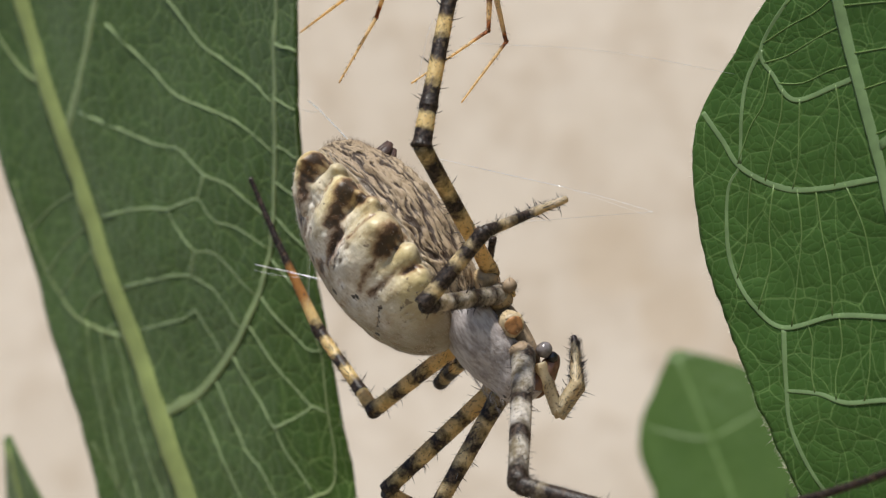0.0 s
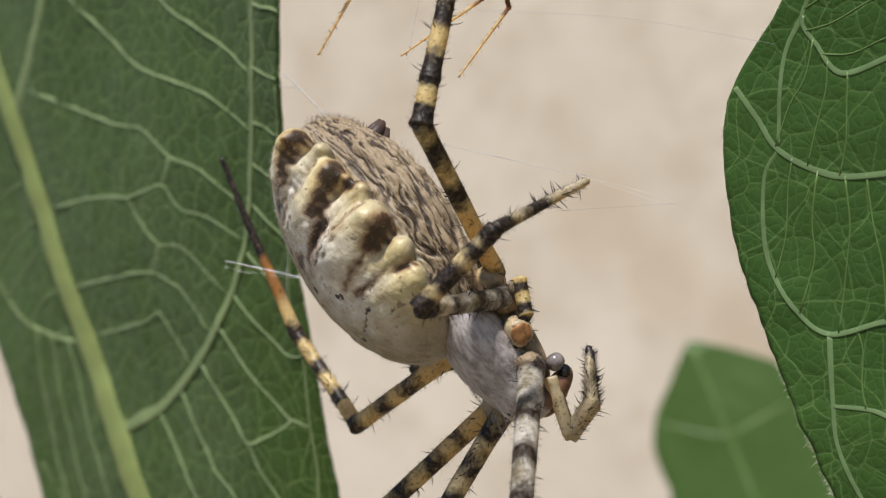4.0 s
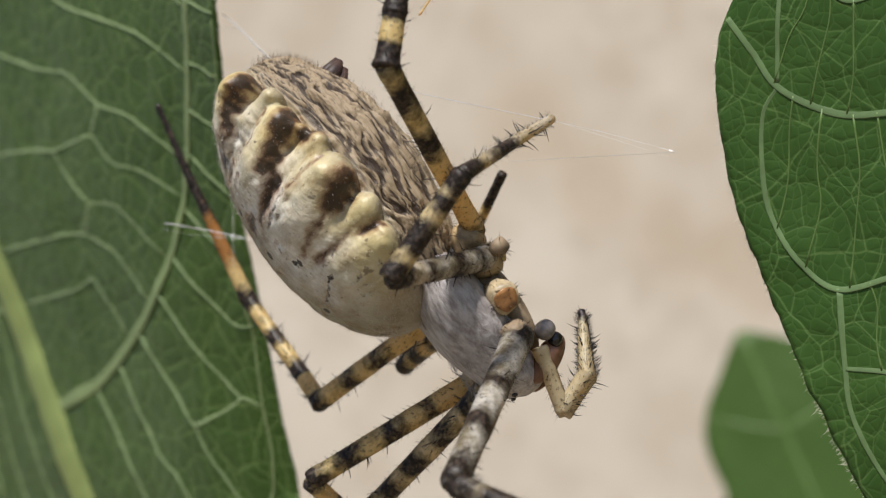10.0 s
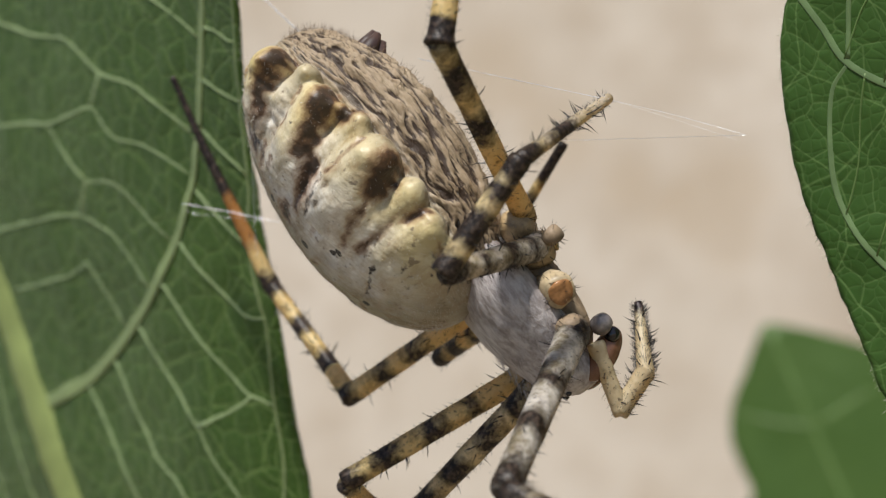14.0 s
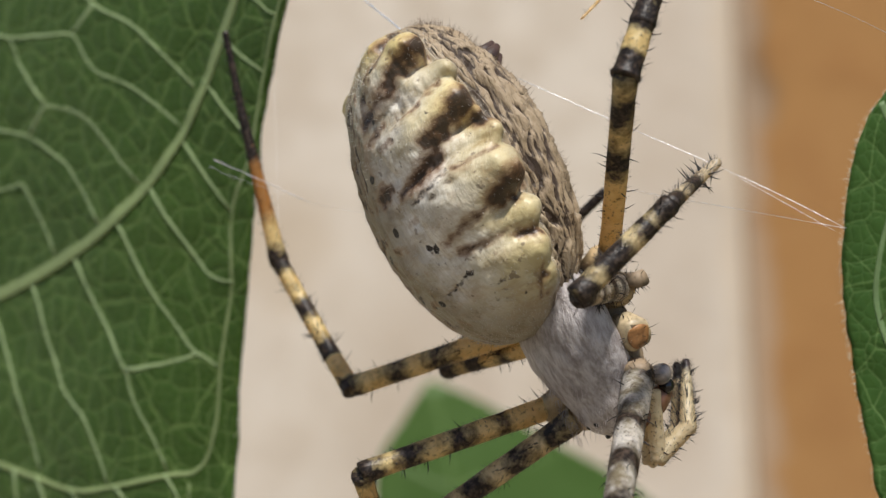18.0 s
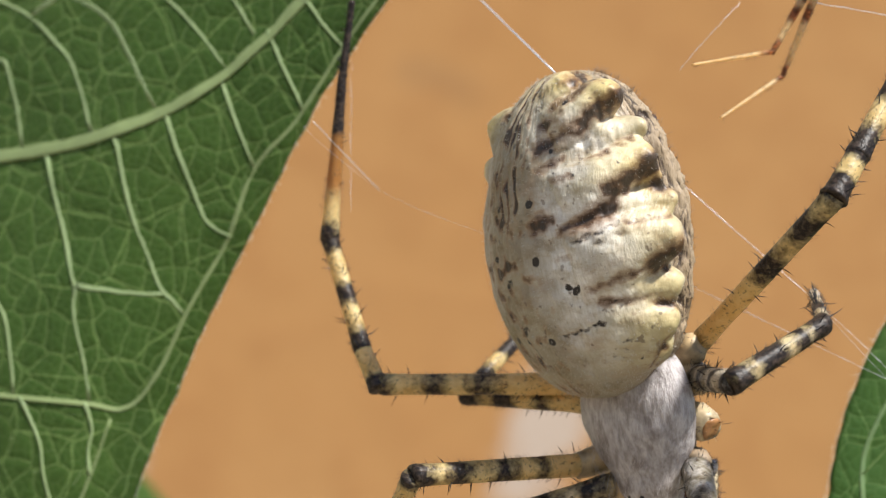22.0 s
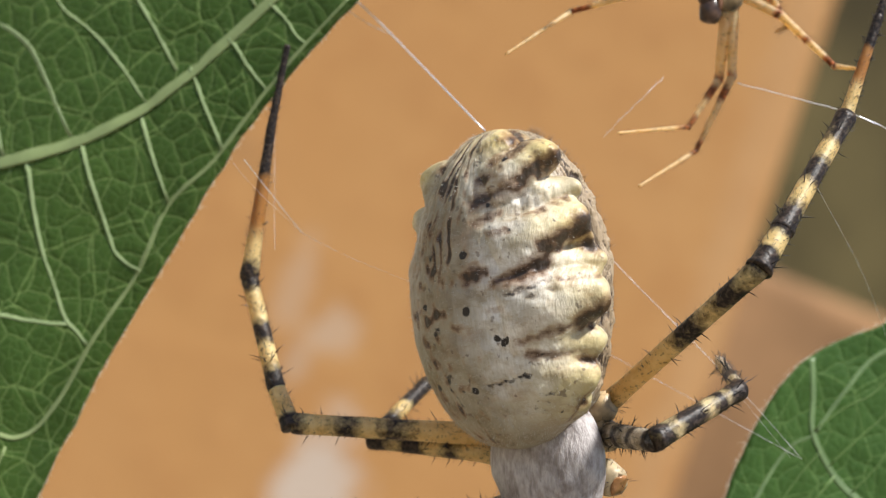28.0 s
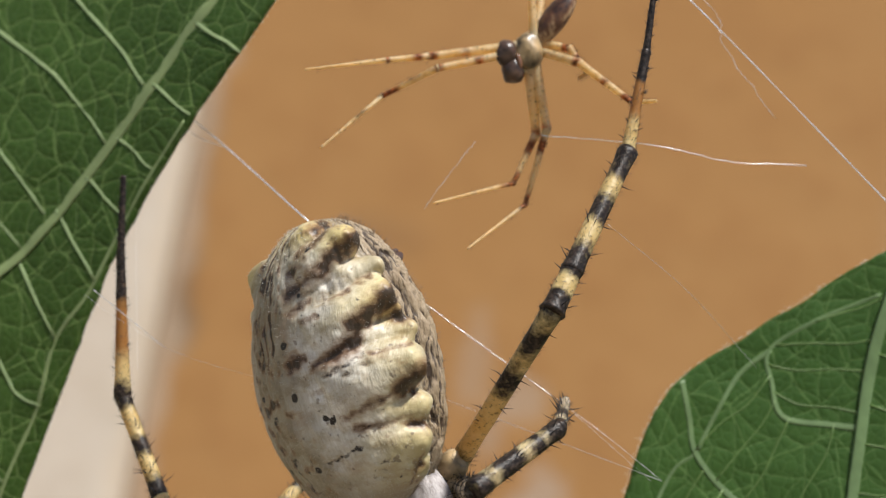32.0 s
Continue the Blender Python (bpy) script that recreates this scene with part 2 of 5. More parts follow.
def leg_material(name, pale, tan, dark, blotch=2.1, glow=0.46):
    m, t, b = material(name, 0.42, 0.5)
    r, g, bl, al = pattern(t)
    v = coords(t)
    n1, n2 = noise_tex(t, v, 1300, 5, 0.65), noise_tex(t, v, 4200, 3)
    base = mix(t, ramp(t, n1, [(0.35, grey(0)), (0.65, grey(1))]), pale, tan)
    base = mix(t, bl, base, mix(t, ramp(t, noise_tex(t, v, 750, 6, 0.7), [(0.40, grey(0)), (0.60, grey(1))]), (0.10, 0.095, 0.092), (0.74, 0.73, 0.73)))
    speck = calc(t, "MULTIPLY", ramp(t, n2, [(0.60, grey(0)), (0.66, grey(1))]), 0.65)
    base = mix(t, speck, base, (0.09, 0.045, 0.020))
    base = mix(t, g, base, (0.42, 0.170, 0.032))
    edge = calc(t, "MULTIPLY_ADD", calc(t, "SUBTRACT", n1, 0.5), blotch, r)
    base = mix(t, ramp(t, edge, [(0.27, grey(0)), (0.76, grey(1))]), base, mix(t, ramp(t, n2, [(0.45, grey(0)), (0.7, grey(1))]), dark, tuple(4.5 * c + 0.01 for c in dark)))
    t.links.new(base, b.inputs["Base Color"])
    bump(t, b, calc(t, "ADD", n2, n1), 0.6, 0.00009)
    tr = t.nodes.new("ShaderNodeBsdfTranslucent")
    t.links.new(mix(t, 1.0, base, (1.0, 0.86, 0.60), "MULTIPLY"), tr.inputs["Color"])
    ms = t.nodes.new("ShaderNodeMixShader")
    ms.inputs[0].default_value = glow
    t.links.new(b.outputs[0], ms.inputs[1])
    t.links.new(tr.outputs[0], ms.inputs[2])
    t.links.new(ms.outputs[0], t.nodes["Material Output"].inputs["Surface"])
    return m


LEG = leg_material("banded leg", (0.88, 0.71, 0.35), (0.74, 0.53, 0.20), (0.024, 0.016, 0.011), 1.5)
PALP = leg_material("pale palp", (0.74, 0.64, 0.43), (0.62, 0.50, 0.29), (0.03, 0.02, 0.02))
MALE_LEG = leg_material("translucent tan leg", (0.92, 0.80, 0.52), (0.80, 0.60, 0.28), (0.20, 0.075, 0.022), 1.3, 0.62)


def abdomen_material():
    m, t, b = material("abdomen", 0.44, 0.45)
    brown, yellow, black, flank = pattern(t)
    w = t.nodes.new("ShaderNodeAttribute")
    w.attribute_name = "tone"
    tone = t.nodes.new("ShaderNodeSeparateColor")
    t.links.new(w.outputs["Color"], tone.inputs[0])
    white, ridge, front = tone.outputs
    v = coords(t)
    n1 = noise_tex(t, v, 420, 5, 0.6)
    n2 = noise_tex(t, v, 2600, 4, 0.6)
    n3 = noise_tex(t, coords(t, (3.4, 0.6, 3.4)), 1150, 5, 0.65)
    n4 = noise_tex(t, coords(t, (1.0, 2.6, 1.0)), 900, 3, 0.6)
    fine = noise_tex(t, coords(t, (3.0, 0.7, 1.0)), 2600, 3, 0.6)
    base = mix(t, ramp(t, n1, [(0.3, grey(0)), (0.7, grey(1))]), (0.225, 0.180, 0.118), (0.385, 0.335, 0.245))
    base = mix(t, calc(t, "MULTIPLY", front, 0.6), base, (0.29, 0.27, 0.20))
    base = mix(t, calc(t, "MULTIPLY", white, ramp(t, fine, [(0.25, grey(0.55)), (0.6, grey(1))])), base, (0.76, 0.735, 0.685))
    base = mix(t, calc(t, "MULTIPLY", yellow, 0.78, clamp=True), base, mix(t, n1, (0.62, 0.47, 0.14), (0.76, 0.65, 0.33)))
    speck = calc(t, "MULTIPLY", ramp(t, n2, [(0.64, grey(0)), (0.70, grey(1))]), 0.32)
    base = mix(t, speck, base, (0.13, 0.075, 0.045))
    mott = noise_tex(t, coords(t, (1.0, 1.4, 0.8)), 620, 5, 0.7)
    base = mix(t, 1.0, base, ramp(t, mott, [(0.34, (0.70, 0.63, 0.52)), (0.52, (1.0, 1.0, 1.0))]), "MULTIPLY")
    n5 = noise_tex(t, coords(t, (1.0, 1.9, 0.7)), 400, 6, 0.72)
    rust = calc(t, "MULTIPLY", ramp(t, n5, [(0.50, grey(0)), (0.66, grey(1))]), 0.42)
    base = mix(t, rust, base, (0.28, 0.165, 0.085))
    spots = noise_tex(t, coords(t, (1.0, 1.0, 1.0)), 1900, 2, 0.5)
    base = mix(t, calc(t, "MULTIPLY", ramp(t, spots, [(0.66, grey(0)), (0.71, grey(1))]), 0.60), base, (0.10, 0.06, 0.04))
    # flank colour follows the wrinkle relief: near-black in grooves, tan on ridges
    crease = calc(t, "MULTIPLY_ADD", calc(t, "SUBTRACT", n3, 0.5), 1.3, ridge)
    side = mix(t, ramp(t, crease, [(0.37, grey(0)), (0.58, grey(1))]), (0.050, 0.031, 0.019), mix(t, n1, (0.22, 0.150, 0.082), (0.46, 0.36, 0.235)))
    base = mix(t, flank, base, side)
    edge = calc(t, "MULTIPLY_ADD", calc(t, "SUBTRACT", n1, 0.5), 0.9, brown)
    edge = calc(t, "MULTIPLY_ADD", calc(t, "SUBTRACT", n4, 0.5), 0.7, edge)
    edge = calc(t, "MULTIPLY_ADD", calc(t, "SUBTRACT", n2, 0.5), 0.7, edge)
    edge = calc(t, "MULTIPLY", edge, calc(t, "MULTIPLY", brown, 4.0, clamp=True))
    tint = ramp(t, edge, [(0.15, (0.36, 0.20, 0.080)), (0.55, (0.15, 0.066, 0.024)), (0.95, (0.030, 0.015, 0.008))])
    base = mix(t, ramp(t, edge, [(0.10, grey(0)), (0.78, grey(0.96))]), base, tint)
    base = mix(t, ramp(t, calc(t, "MULTIPLY_ADD", calc(t, "SUBTRACT", n2, 0.5), 1.1, black), [(0.30, grey(0)), (0.62, grey(1))]), base, (0.02, 0.016, 0.015))
    t.links.new(base, b.inputs["Base Color"])
    h = calc(t, "MULTIPLY_ADD", n2, 0.30, calc(t, "MULTIPLY", calc(t, "MULTIPLY", n3, flank), 2.2))
    h = calc(t, "MULTIPLY_ADD", fine, 0.40, h)
    bump(t, b, h, 0.8, 0.00013)
    return m


ABDOMEN = abdomen_material()


def carapace_material():
    m, t, b = material("silvery carapace", 0.45, 0.5)
    v = coords(t, (2.4, 0.8, 2.4))
    n1, n2 = noise_tex(t, v, 1300, 5, 0.65), noise_tex(t, coords(t), 500, 4)
    base = mix(t, ramp(t, n1, [(0.35, grey(0)), (0.62, grey(1))]), (0.245, 0.210, 0.195), (0.48, 0.44, 0.425))
    base = mix(t, calc(t, "MULTIPLY", ramp(t, n2, [(0.52, grey(0)), (0.64, grey(1))]), 0.62), base, (0.12, 0.09, 0.078))
    t.links.new(base, b.inputs["Base Color"])
    bump(t, b, n1, 0.8, 0.00016)
    return m


CARAPACE = carapace_material()
SILVER = plain("silver grey cuticle", (0.19, 0.165, 0.155), 0.18, 0.75, 1100, 0.7)
HORN = plain("brown horn", (0.16, 0.075, 0.04), 0.25, 0.3, 1500, 0.5)
COXA = plain("tan coxa", (0.30, 0.215, 0.115), 0.38, 0.75, 900)
STUMP_SKIN = plain("cream stump skin", (0.42, 0.33, 0.20), 0.45, 0.45, 1300)
STUMP = plain("orange stump", (0.25, 0.12, 0.045), 0.3, 0.7, 1600)
UNDER = plain("tan underside", (0.22, 0.16, 0.10), 0.6, 0.6, 900)
MALE_BODY, tree, shader = material("male abdomen", 0.5, 0.4)
tree.links.new(ramp(tree, noise_tex(tree, coords(tree, (1.0, 1.0, 0.6)), 950, 4, 0.6), [(0.40, (0.030, 0.012, 0.007)), (0.55, (0.13, 0.055, 0.025)), (0.64, (0.42, 0.27, 0.14))]), shader.inputs["Base Color"])


def wall_material(name, a, b_, c, stains_and_light, grain=1.0):
    """Rough plaster. stains: (x, z, width, height, colour, strength) in metres on the wall."""
    m, t, b = material(name, 0.85, 0.2)
    v = coords(t)
    n1, n2, n3 = noise_tex(t, v, 7, 5, 0.6), noise_tex(t, v, 38, 6, 0.65), noise_tex(t, v, 240, 4)
    col = mix(t, ramp(t, n1, [(0.35, grey(0)), (0.65, grey(1))]), a, b_)
    col = mix(t, calc(t, "MULTIPLY", ramp(t, n2, [(0.46, grey(0)), (0.66, grey(1))]), 0.7), col, c)
    sep = t.nodes.new("ShaderNodeSeparateXYZ")
    t.links.new(v, sep.inputs[0])
    for x, z, w, h, sc, s in stains_and_light:
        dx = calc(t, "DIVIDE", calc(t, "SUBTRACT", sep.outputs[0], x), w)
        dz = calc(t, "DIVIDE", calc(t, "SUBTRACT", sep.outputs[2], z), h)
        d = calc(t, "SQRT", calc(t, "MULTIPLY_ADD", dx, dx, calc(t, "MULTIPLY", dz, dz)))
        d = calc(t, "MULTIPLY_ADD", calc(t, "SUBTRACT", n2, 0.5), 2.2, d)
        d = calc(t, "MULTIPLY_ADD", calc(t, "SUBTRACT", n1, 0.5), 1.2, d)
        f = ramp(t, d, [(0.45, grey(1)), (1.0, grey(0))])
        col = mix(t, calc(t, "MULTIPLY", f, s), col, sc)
    t.links.new(col, b.inputs["Base Color"])
    h = calc(t, "MULTIPLY_ADD", n3, 0.4, calc(t, "MULTIPLY", n2, 1.2))
    bump(t, b, h, 0.45, 0.0022 * grain)
    return m


BEIGE = wall_material("beige plaster", (0.60, 0.52, 0.42), (0.66, 0.58, 0.48), (0.50, 0.41, 0.31), [
    # x 0.070: a broad, weak darker band on the beige near the pillar seam
    (-0.232, 0.700, 0.032, 0.038, (0.47, 0.36, 0.24), 0.50), (-0.203, 0.658, 0.031, 0.037, (0.47, 0.36, 0.24), 0.50), (-0.172, 0.625, 0.031, 0.040, (0.47, 0.36, 0.24), 0.52), (-0.130, 0.610, 0.037, 0.050, (0.47, 0.36, 0.24), 0.52), (-0.06, 0.52, 0.05, 0.09, (0.42, 0.33, 0.24), 0.5), (0.070, 0.66, 0.030, 0.30, (0.46, 0.36, 0.27), 0.3), (0.110, 0.65, 0.014, 1.5, (0.58, 0.45, 0.31), 0.5), (0.035, 0.525, 0.065, 0.055, (0.45, 0.36, 0.27), 0.5)])
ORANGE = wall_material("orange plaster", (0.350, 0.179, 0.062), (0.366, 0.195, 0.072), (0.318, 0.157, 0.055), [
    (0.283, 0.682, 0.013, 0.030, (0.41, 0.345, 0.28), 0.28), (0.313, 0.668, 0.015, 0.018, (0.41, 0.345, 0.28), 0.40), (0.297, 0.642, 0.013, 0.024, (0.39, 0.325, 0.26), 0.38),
    # x 0.524: sunlight on the rounded right edge, painted as a pale full-height band
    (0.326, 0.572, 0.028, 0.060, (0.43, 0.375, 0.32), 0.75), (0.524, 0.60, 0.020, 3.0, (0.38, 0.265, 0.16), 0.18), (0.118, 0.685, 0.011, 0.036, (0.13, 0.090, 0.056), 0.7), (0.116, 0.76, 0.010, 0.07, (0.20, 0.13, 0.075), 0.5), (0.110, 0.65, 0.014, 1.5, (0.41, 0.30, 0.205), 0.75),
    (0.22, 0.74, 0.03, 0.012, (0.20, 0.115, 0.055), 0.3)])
GROUND = plain("dry soil", (0.19, 0.155, 0.108), 0.9, 0.25, 6, 0.2, 0.01)
PETIOLE = plain("green stalk", (0.20, 0.28, 0.08), 0.5, 0.2, 300)

# ---- structure: ground, walls, distance ----
def box(bm, x0, x1, y0, y1, z0, z1, bevel=0.0):
    vs = [bm.verts.new((x, y, z)) for x in (x0, x1) for y in (y0, y1) for z in (z0, z1)]
    for f in ((0, 1, 3, 2), (4, 6, 7, 5), (0, 4, 5, 1), (2, 3, 7, 6), (0, 2, 6, 4), (1, 5, 7, 3)):
        bm.faces.new([vs[i] for i in f])
    if bevel:
        bmesh.ops.bevel(bm, geom=[e for e in bm.edges if abs(e.verts[0].co.z - e.verts[1].co.z) > 0.1 and e.verts[0].co.x > (x0 + x1) / 2], offset=bevel, segments=16, profile=0.5, affect="EDGES")


bm = bmesh.new()
bmesh.ops.create_grid(bm, x_segments=2, y_segments=2, size=300)
tagged(mesh_object("ground", bm, GROUND), "dry bare soil ground below the wall", "ground", kind="structure")

bm = bmesh.new()
box(bm, -1.6, 0.110, 0.985, 1.20, 0.0, 2.4)
tagged(mesh_object("wall_north", bm, BEIGE, False), "stained beige plaster wall in soft daylight", "wall", kind="structure")
bm = bmesh.new()
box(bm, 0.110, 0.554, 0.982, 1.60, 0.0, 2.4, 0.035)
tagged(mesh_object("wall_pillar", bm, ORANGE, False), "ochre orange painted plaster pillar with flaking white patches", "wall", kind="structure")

bm = bmesh.new()
box(bm, 0.4, 6.0, 3.3, 3.5, 0.0, 2.6)
tagged(mesh_object("wall_garden", bm, plain("shaded garden wall", (0.090, 0.070, 0.028), 0.9, 0.5, 2.6, 0.2, 0.01), False), "dull olive brown garden wall beyond the pillar", "wall", kind="structure")
bm = bmesh.new()
box(bm, 0.4, 6.0, 1.9, 2.05, 0.0, 0.965)
bmesh.ops.bevel(bm, geom=list(bm.edges), offset=0.03, segments=4, profile=0.5, affect="EDGES")
tagged(mesh_object("wall_low", bm, plain("terracotta plaster", (0.21, 0.118, 0.056), 0.9, 0.3, 9, 0.2, 0.01)), "low terracotta plastered wall beyond the pillar", "wall", kind="structure")


# ---- leaves ----
def edge(pts):
    """Rows of (u, v), v rising: u as a smooth function of v."""
    path = smooth_path([(u, v, 0) for u, v in pts], 8)
    vs, us = [p.y for p in path], [p.x for p in path]
    return lambda v: float(np.interp(v, vs, us))


def build_leaf(name, place, u_axis, v_axis, left, right, bend, veins, nets, label, blade, group="", hair=True, seed=1, cols=64, rows=110):
    """A leaf in its own plane, in millimetres: left and right margins, veins as (points, radius, kind), and ladder veins between pairs of veins."""
    u_axis, v_axis = Vector(u_axis).normalized(), Vector(v_axis).normalized()
    out = u_axis.cross(v_axis)
    m = Matrix((u_axis, v_axis, out)).transposed().to_4x4()
    m.translation = place
    leaf = thing(name, m, label, "leaf", group)
    rg = random.Random(seed)
    lo, hi = left[0][1], left[-1][1]
    fl, fr = edge(left), edge(right)

    def lift(u, v):
        q = bend(u, v)
        return q + 0.16 * noise.noise(Vector((u * 0.35, v * 0.35, seed))) + 0.55 * noise.noise(Vector((u * 0.07, v * 0.07, seed + 4)))

    bm = bmesh.new()
    grid = []
    for j in range(rows + 1):
        v = lo + (hi - lo) * j / rows
        a, b = fl(v), fr(v)
        a += 0.22 * noise.noise(Vector((a * 0.5, v * 0.8, 7)))
        b += 0.22 * noise.noise(Vector((b * 0.5, v * 0.8, 9)))
        row = []
        for i in range(cols + 1):
            s = i / cols
            u = a + (b - a) * (s * s * (3 - 2 * s) * 0.35 + s * 0.65)
            row.append((u, v))
        grid.append(row)
    for side in (0.0, -0.22):
        vv = [[bm.verts.new((u * MM, v * MM, (lift(u, v) + side) * MM)) for u, v in row] for row in grid]
        for j in range(rows):
            for i in range(cols):
                q = (vv[j][i], vv[j][i + 1], vv[j + 1][i + 1], vv[j + 1][i])
                bm.faces.new(q if side == 0.0 else q[::-1])
        if side == 0.0:
            top = vv
    border = [top[0], top[-1], [r[0] for r in top], [r[-1] for r in top]]
    under = [vv[0], vv[-1], [r[0] for r in vv], [r[-1] for r in vv]]
    for n, (p, q) in enumerate(zip(border, under)):
        for k in range(len(p) - 1):
            f = (p[k], q[k], q[k + 1], p[k + 1]) if n in (0, 3) else (p[k], p[k + 1], q[k + 1], q[k])
            bm.faces.new(f)
    body = part("blade", bm, blade, leaf)

    def on(u, v, h=0.0):
        return Vector((u * MM, v * MM, (lift(u, v) + h) * MM))

    paths = {}
    for key, pts, r0, r1, kind in veins:
        path = smooth_path([(u, v, 0) for u, v in pts], 10)
        if kind == "cross_vein":
            path = [Vector((*p, 0)).lerp(Vector((*q, 0)), c / 6) for p, q in zip(pts, pts[1:]) for c in range(6)] + [Vector((*pts[-1], 0))]
            path = [p + Vector((noise.noise(p * 0.9), noise.noise(p * 0.9 + Vector((3, 0, 0))), 0)) * 0.22 for p in path]
            path = path[:1] + [(p + q * 2 + r_) / 4 for p, q, r_ in zip(path, path[1:], path[2:])] + path[-1:]
        paths[key] = path
        bm = bmesh.new()
        n = len(path)
        tube(bm, [on(p.x, p.y, 0.01 if kind == "midrib" else 0.012 - 0.05 * r0) for p in path], [(1.0 if kind == "midrib" else 1.12) * (r0 + (r1 - r0) * i / (n - 1)) * MM * (1 + 0.08 * noise.noise(Vector((i * 0.9, r0 * 9, seed)))) for i in range(n)], 10, flat=0.20 if kind == "midrib" else 0.09 if r0 > 0.3 else 0.12)
        part(kind, bm, FAINT if blade is LEAF_B else VEIN_DARK if blade is LEAF_R else {"midrib": MIDRIB, "cross_vein": NET}.get(kind, VEIN), body)
    bm = bmesh.new()
    for a, b, count, s0, s1, t0, t1, r, bow in nets:
        pa, pb = paths[a], paths[b]
        mids = []
        for k in range(count):
            x = (k + 0.5 + rg.uniform(-0.16, 0.16)) / count
            i = (s0 + (s1 - s0) * x) * (len(pa) - 1)
            j = (t0 + (t1 - t0) * x) * (len(pb) - 1)
            p = pa[int(i)].lerp(pa[min(int(i) + 1, len(pa) - 1)], i % 1)
            q = pb[int(j)].lerp(pb[min(int(j) + 1, len(pb) - 1)], j % 1)
            d = q - p
            side = Vector((-d.y, d.x, 0))
            steps = max(3, int(d.length / 3.4))
            sgn = rg.choice((-1, 1))
            pts = [p]
            for c in range(1, steps):
                f = c / steps
                pts.append(p + d * (f + rg.uniform(-0.22, 0.22) / steps) + side * (bow * 4 * f * (1 - f)) + side.normalized() * (rg.uniform(0.02, 0.30) * (sgn if c % 2 else -sgn)))
            pts.append(q)
            path = []
            for c, e in zip(pts, pts[1:]):
                path += [c.lerp(e, g / 4) for g in range(4)]
            path.append(q)
            for rep in range(2):
                path = path[:1] + [(a_ + b_ * 2 + c_) / 4 for a_, b_, c_ in zip(path, path[1:], path[2:])] + path[-1:]
            tube(bm, [on(z.x, z.y, 0.0) for z in path], [r * MM * (1 - 0.40 * math.sin(math.pi * c / len(path)) ** 0.6) for c in range(len(path))], 6, flat=0.7)
            mids.append(path)
        for c, d in zip(mids, mids[1:]):
            reps = max(1, int((c[-1] - c[0]).length / 2.6))
            for rep in range(reps):
                f = (rep + rg.uniform(0.25, 0.75)) / reps
                z, w = c[int(f * (len(c) - 1))], d[int(min(0.97, max(0.03, f + rg.uniform(-0.07, 0.07))) * (len(d) - 1))]
                mid = z.lerp(w, rg.uniform(0.35, 0.65)) + Vector((rg.uniform(-0.4, 0.4), rg.uniform(-0.4, 0.4), 0))
                path = [z, z.lerp(mid, 0.5), mid, mid.lerp(w, 0.5), w]
                tube(bm, [on(y.x, y.y, -0.03) for y in path], [r * MM * 0.28] * 5, 5, flat=0.7)
    if nets:
        part("vein_net", bm, FAINT if blade is LEAF_R else NET, body)
    foot = Vector(((left[0][0] + right[0][0]) / 2, lo, 0))
    drop = (m.translation.z + 0.006) / MM
    bm = bmesh.new()
    tube(bm, [Vector((foot.x * MM, v * MM, (lift(foot.x, lo) - 0.1) * MM)) for v in (lo + 3, lo - 10, (lo - drop) / 2, -drop)], [1.2 * MM, 1.5 * MM, 1.8 * MM, 2.2 * MM], 10)
    part("petiole", bm, PETIOLE, leaf)
    if hair:
        bm = bmesh.new()
        for k in range(2000):
            v = rg.uniform(lo, hi)
            s = rg.choice((0, 1))
            u = (fl, fr)[s](v)
            w = Vector(((1 if s else -1) * rg.uniform(0.10, 0.34), rg.uniform(-0.3, 0.2), rg.uniform(-0.2, 0.3)))
            p = on(u, v, -0.1)
            bristle(bm, p, p + w * MM * (2.2 if k % 60 == 0 else 1.0), 0.015 * MM)
        part("margin_hair", bm, LEAF_HAIR, body)
    return leaf


# cross veins of the large leaf: those towards its midrib, and those towards its margin
LADDER_IN = [[(-25.7, 10.5), (-18.9, 9.8), (-12.4, 8.3), (-6.3, 8.0), (-4.6, 5.5), (-1.4, 4.3), (2.9, 1.3)], [(-25.0, 3.3), (-15, 2.6), (-11.0, 1.8), (-7.3, -0.4), (-4.5, -4.3)],
             [(-11.0, 1.8), (-9.2, 3.6), (-5.4, 2.6), (-1.0, -2.0)], [(-9.2, 3.6), (-11.7, 6.5), (-12.4, 8.3)], [(-23.3, -1.1), (-14.6, -1.7), (-11.9, -1.2), (-9.0, -6.2)],
             [(-25.0, 20.8), (-12.7, 14.5), (-7.6, 12.8), (-4.3, 9.5), (-0.3, 7.7), (4.0, 3.6)], [(-16.2, 27.0), (-7.1, 17.7), (0.3, 14.0), (3.2, 12.4), (7.6, 8.6)],
             [(-4.5, 26.0), (-0.4, 20.4), (6.9, 15.0), (9.6, 12.4)], [(-4.3, 9.5), (-6.3, 8.0)]]
LADDER_OUT = [[(-11.6, -7.6), (-8.6, -14.8), (-6.6, -16.3), (-4.5, -20.7)], [(-7.3, -6.2), (-2.7, -13.5), (-2.5, -14.6), (0.2, -19.8)], [(-3.0, -4.1), (-0.2, -8.9), (2.6, -12.5), (4.1, -13.3)],
              [(-0.1, -2.2), (3.9, -7.7), (5.9, -8.3)], [(2.8, 0.4), (6.1, -3.9)], [(-2.7, -13.5), (0.0, -13.2), (2.6, -12.5)], [(-15.8, -8.6), (-12.4, -16.3), (-11.0, -20.0)],
              [(4.9, 4.0), (8.3, 0.0)], [(6.6, 6.4), (9.7, 4.0)], [(8.3, 9.1), (11.2, 7.2)], [(10.2, 12.6), (13.4, 10.8)], [(12.6, 16.6), (16.2, 15.0)]]

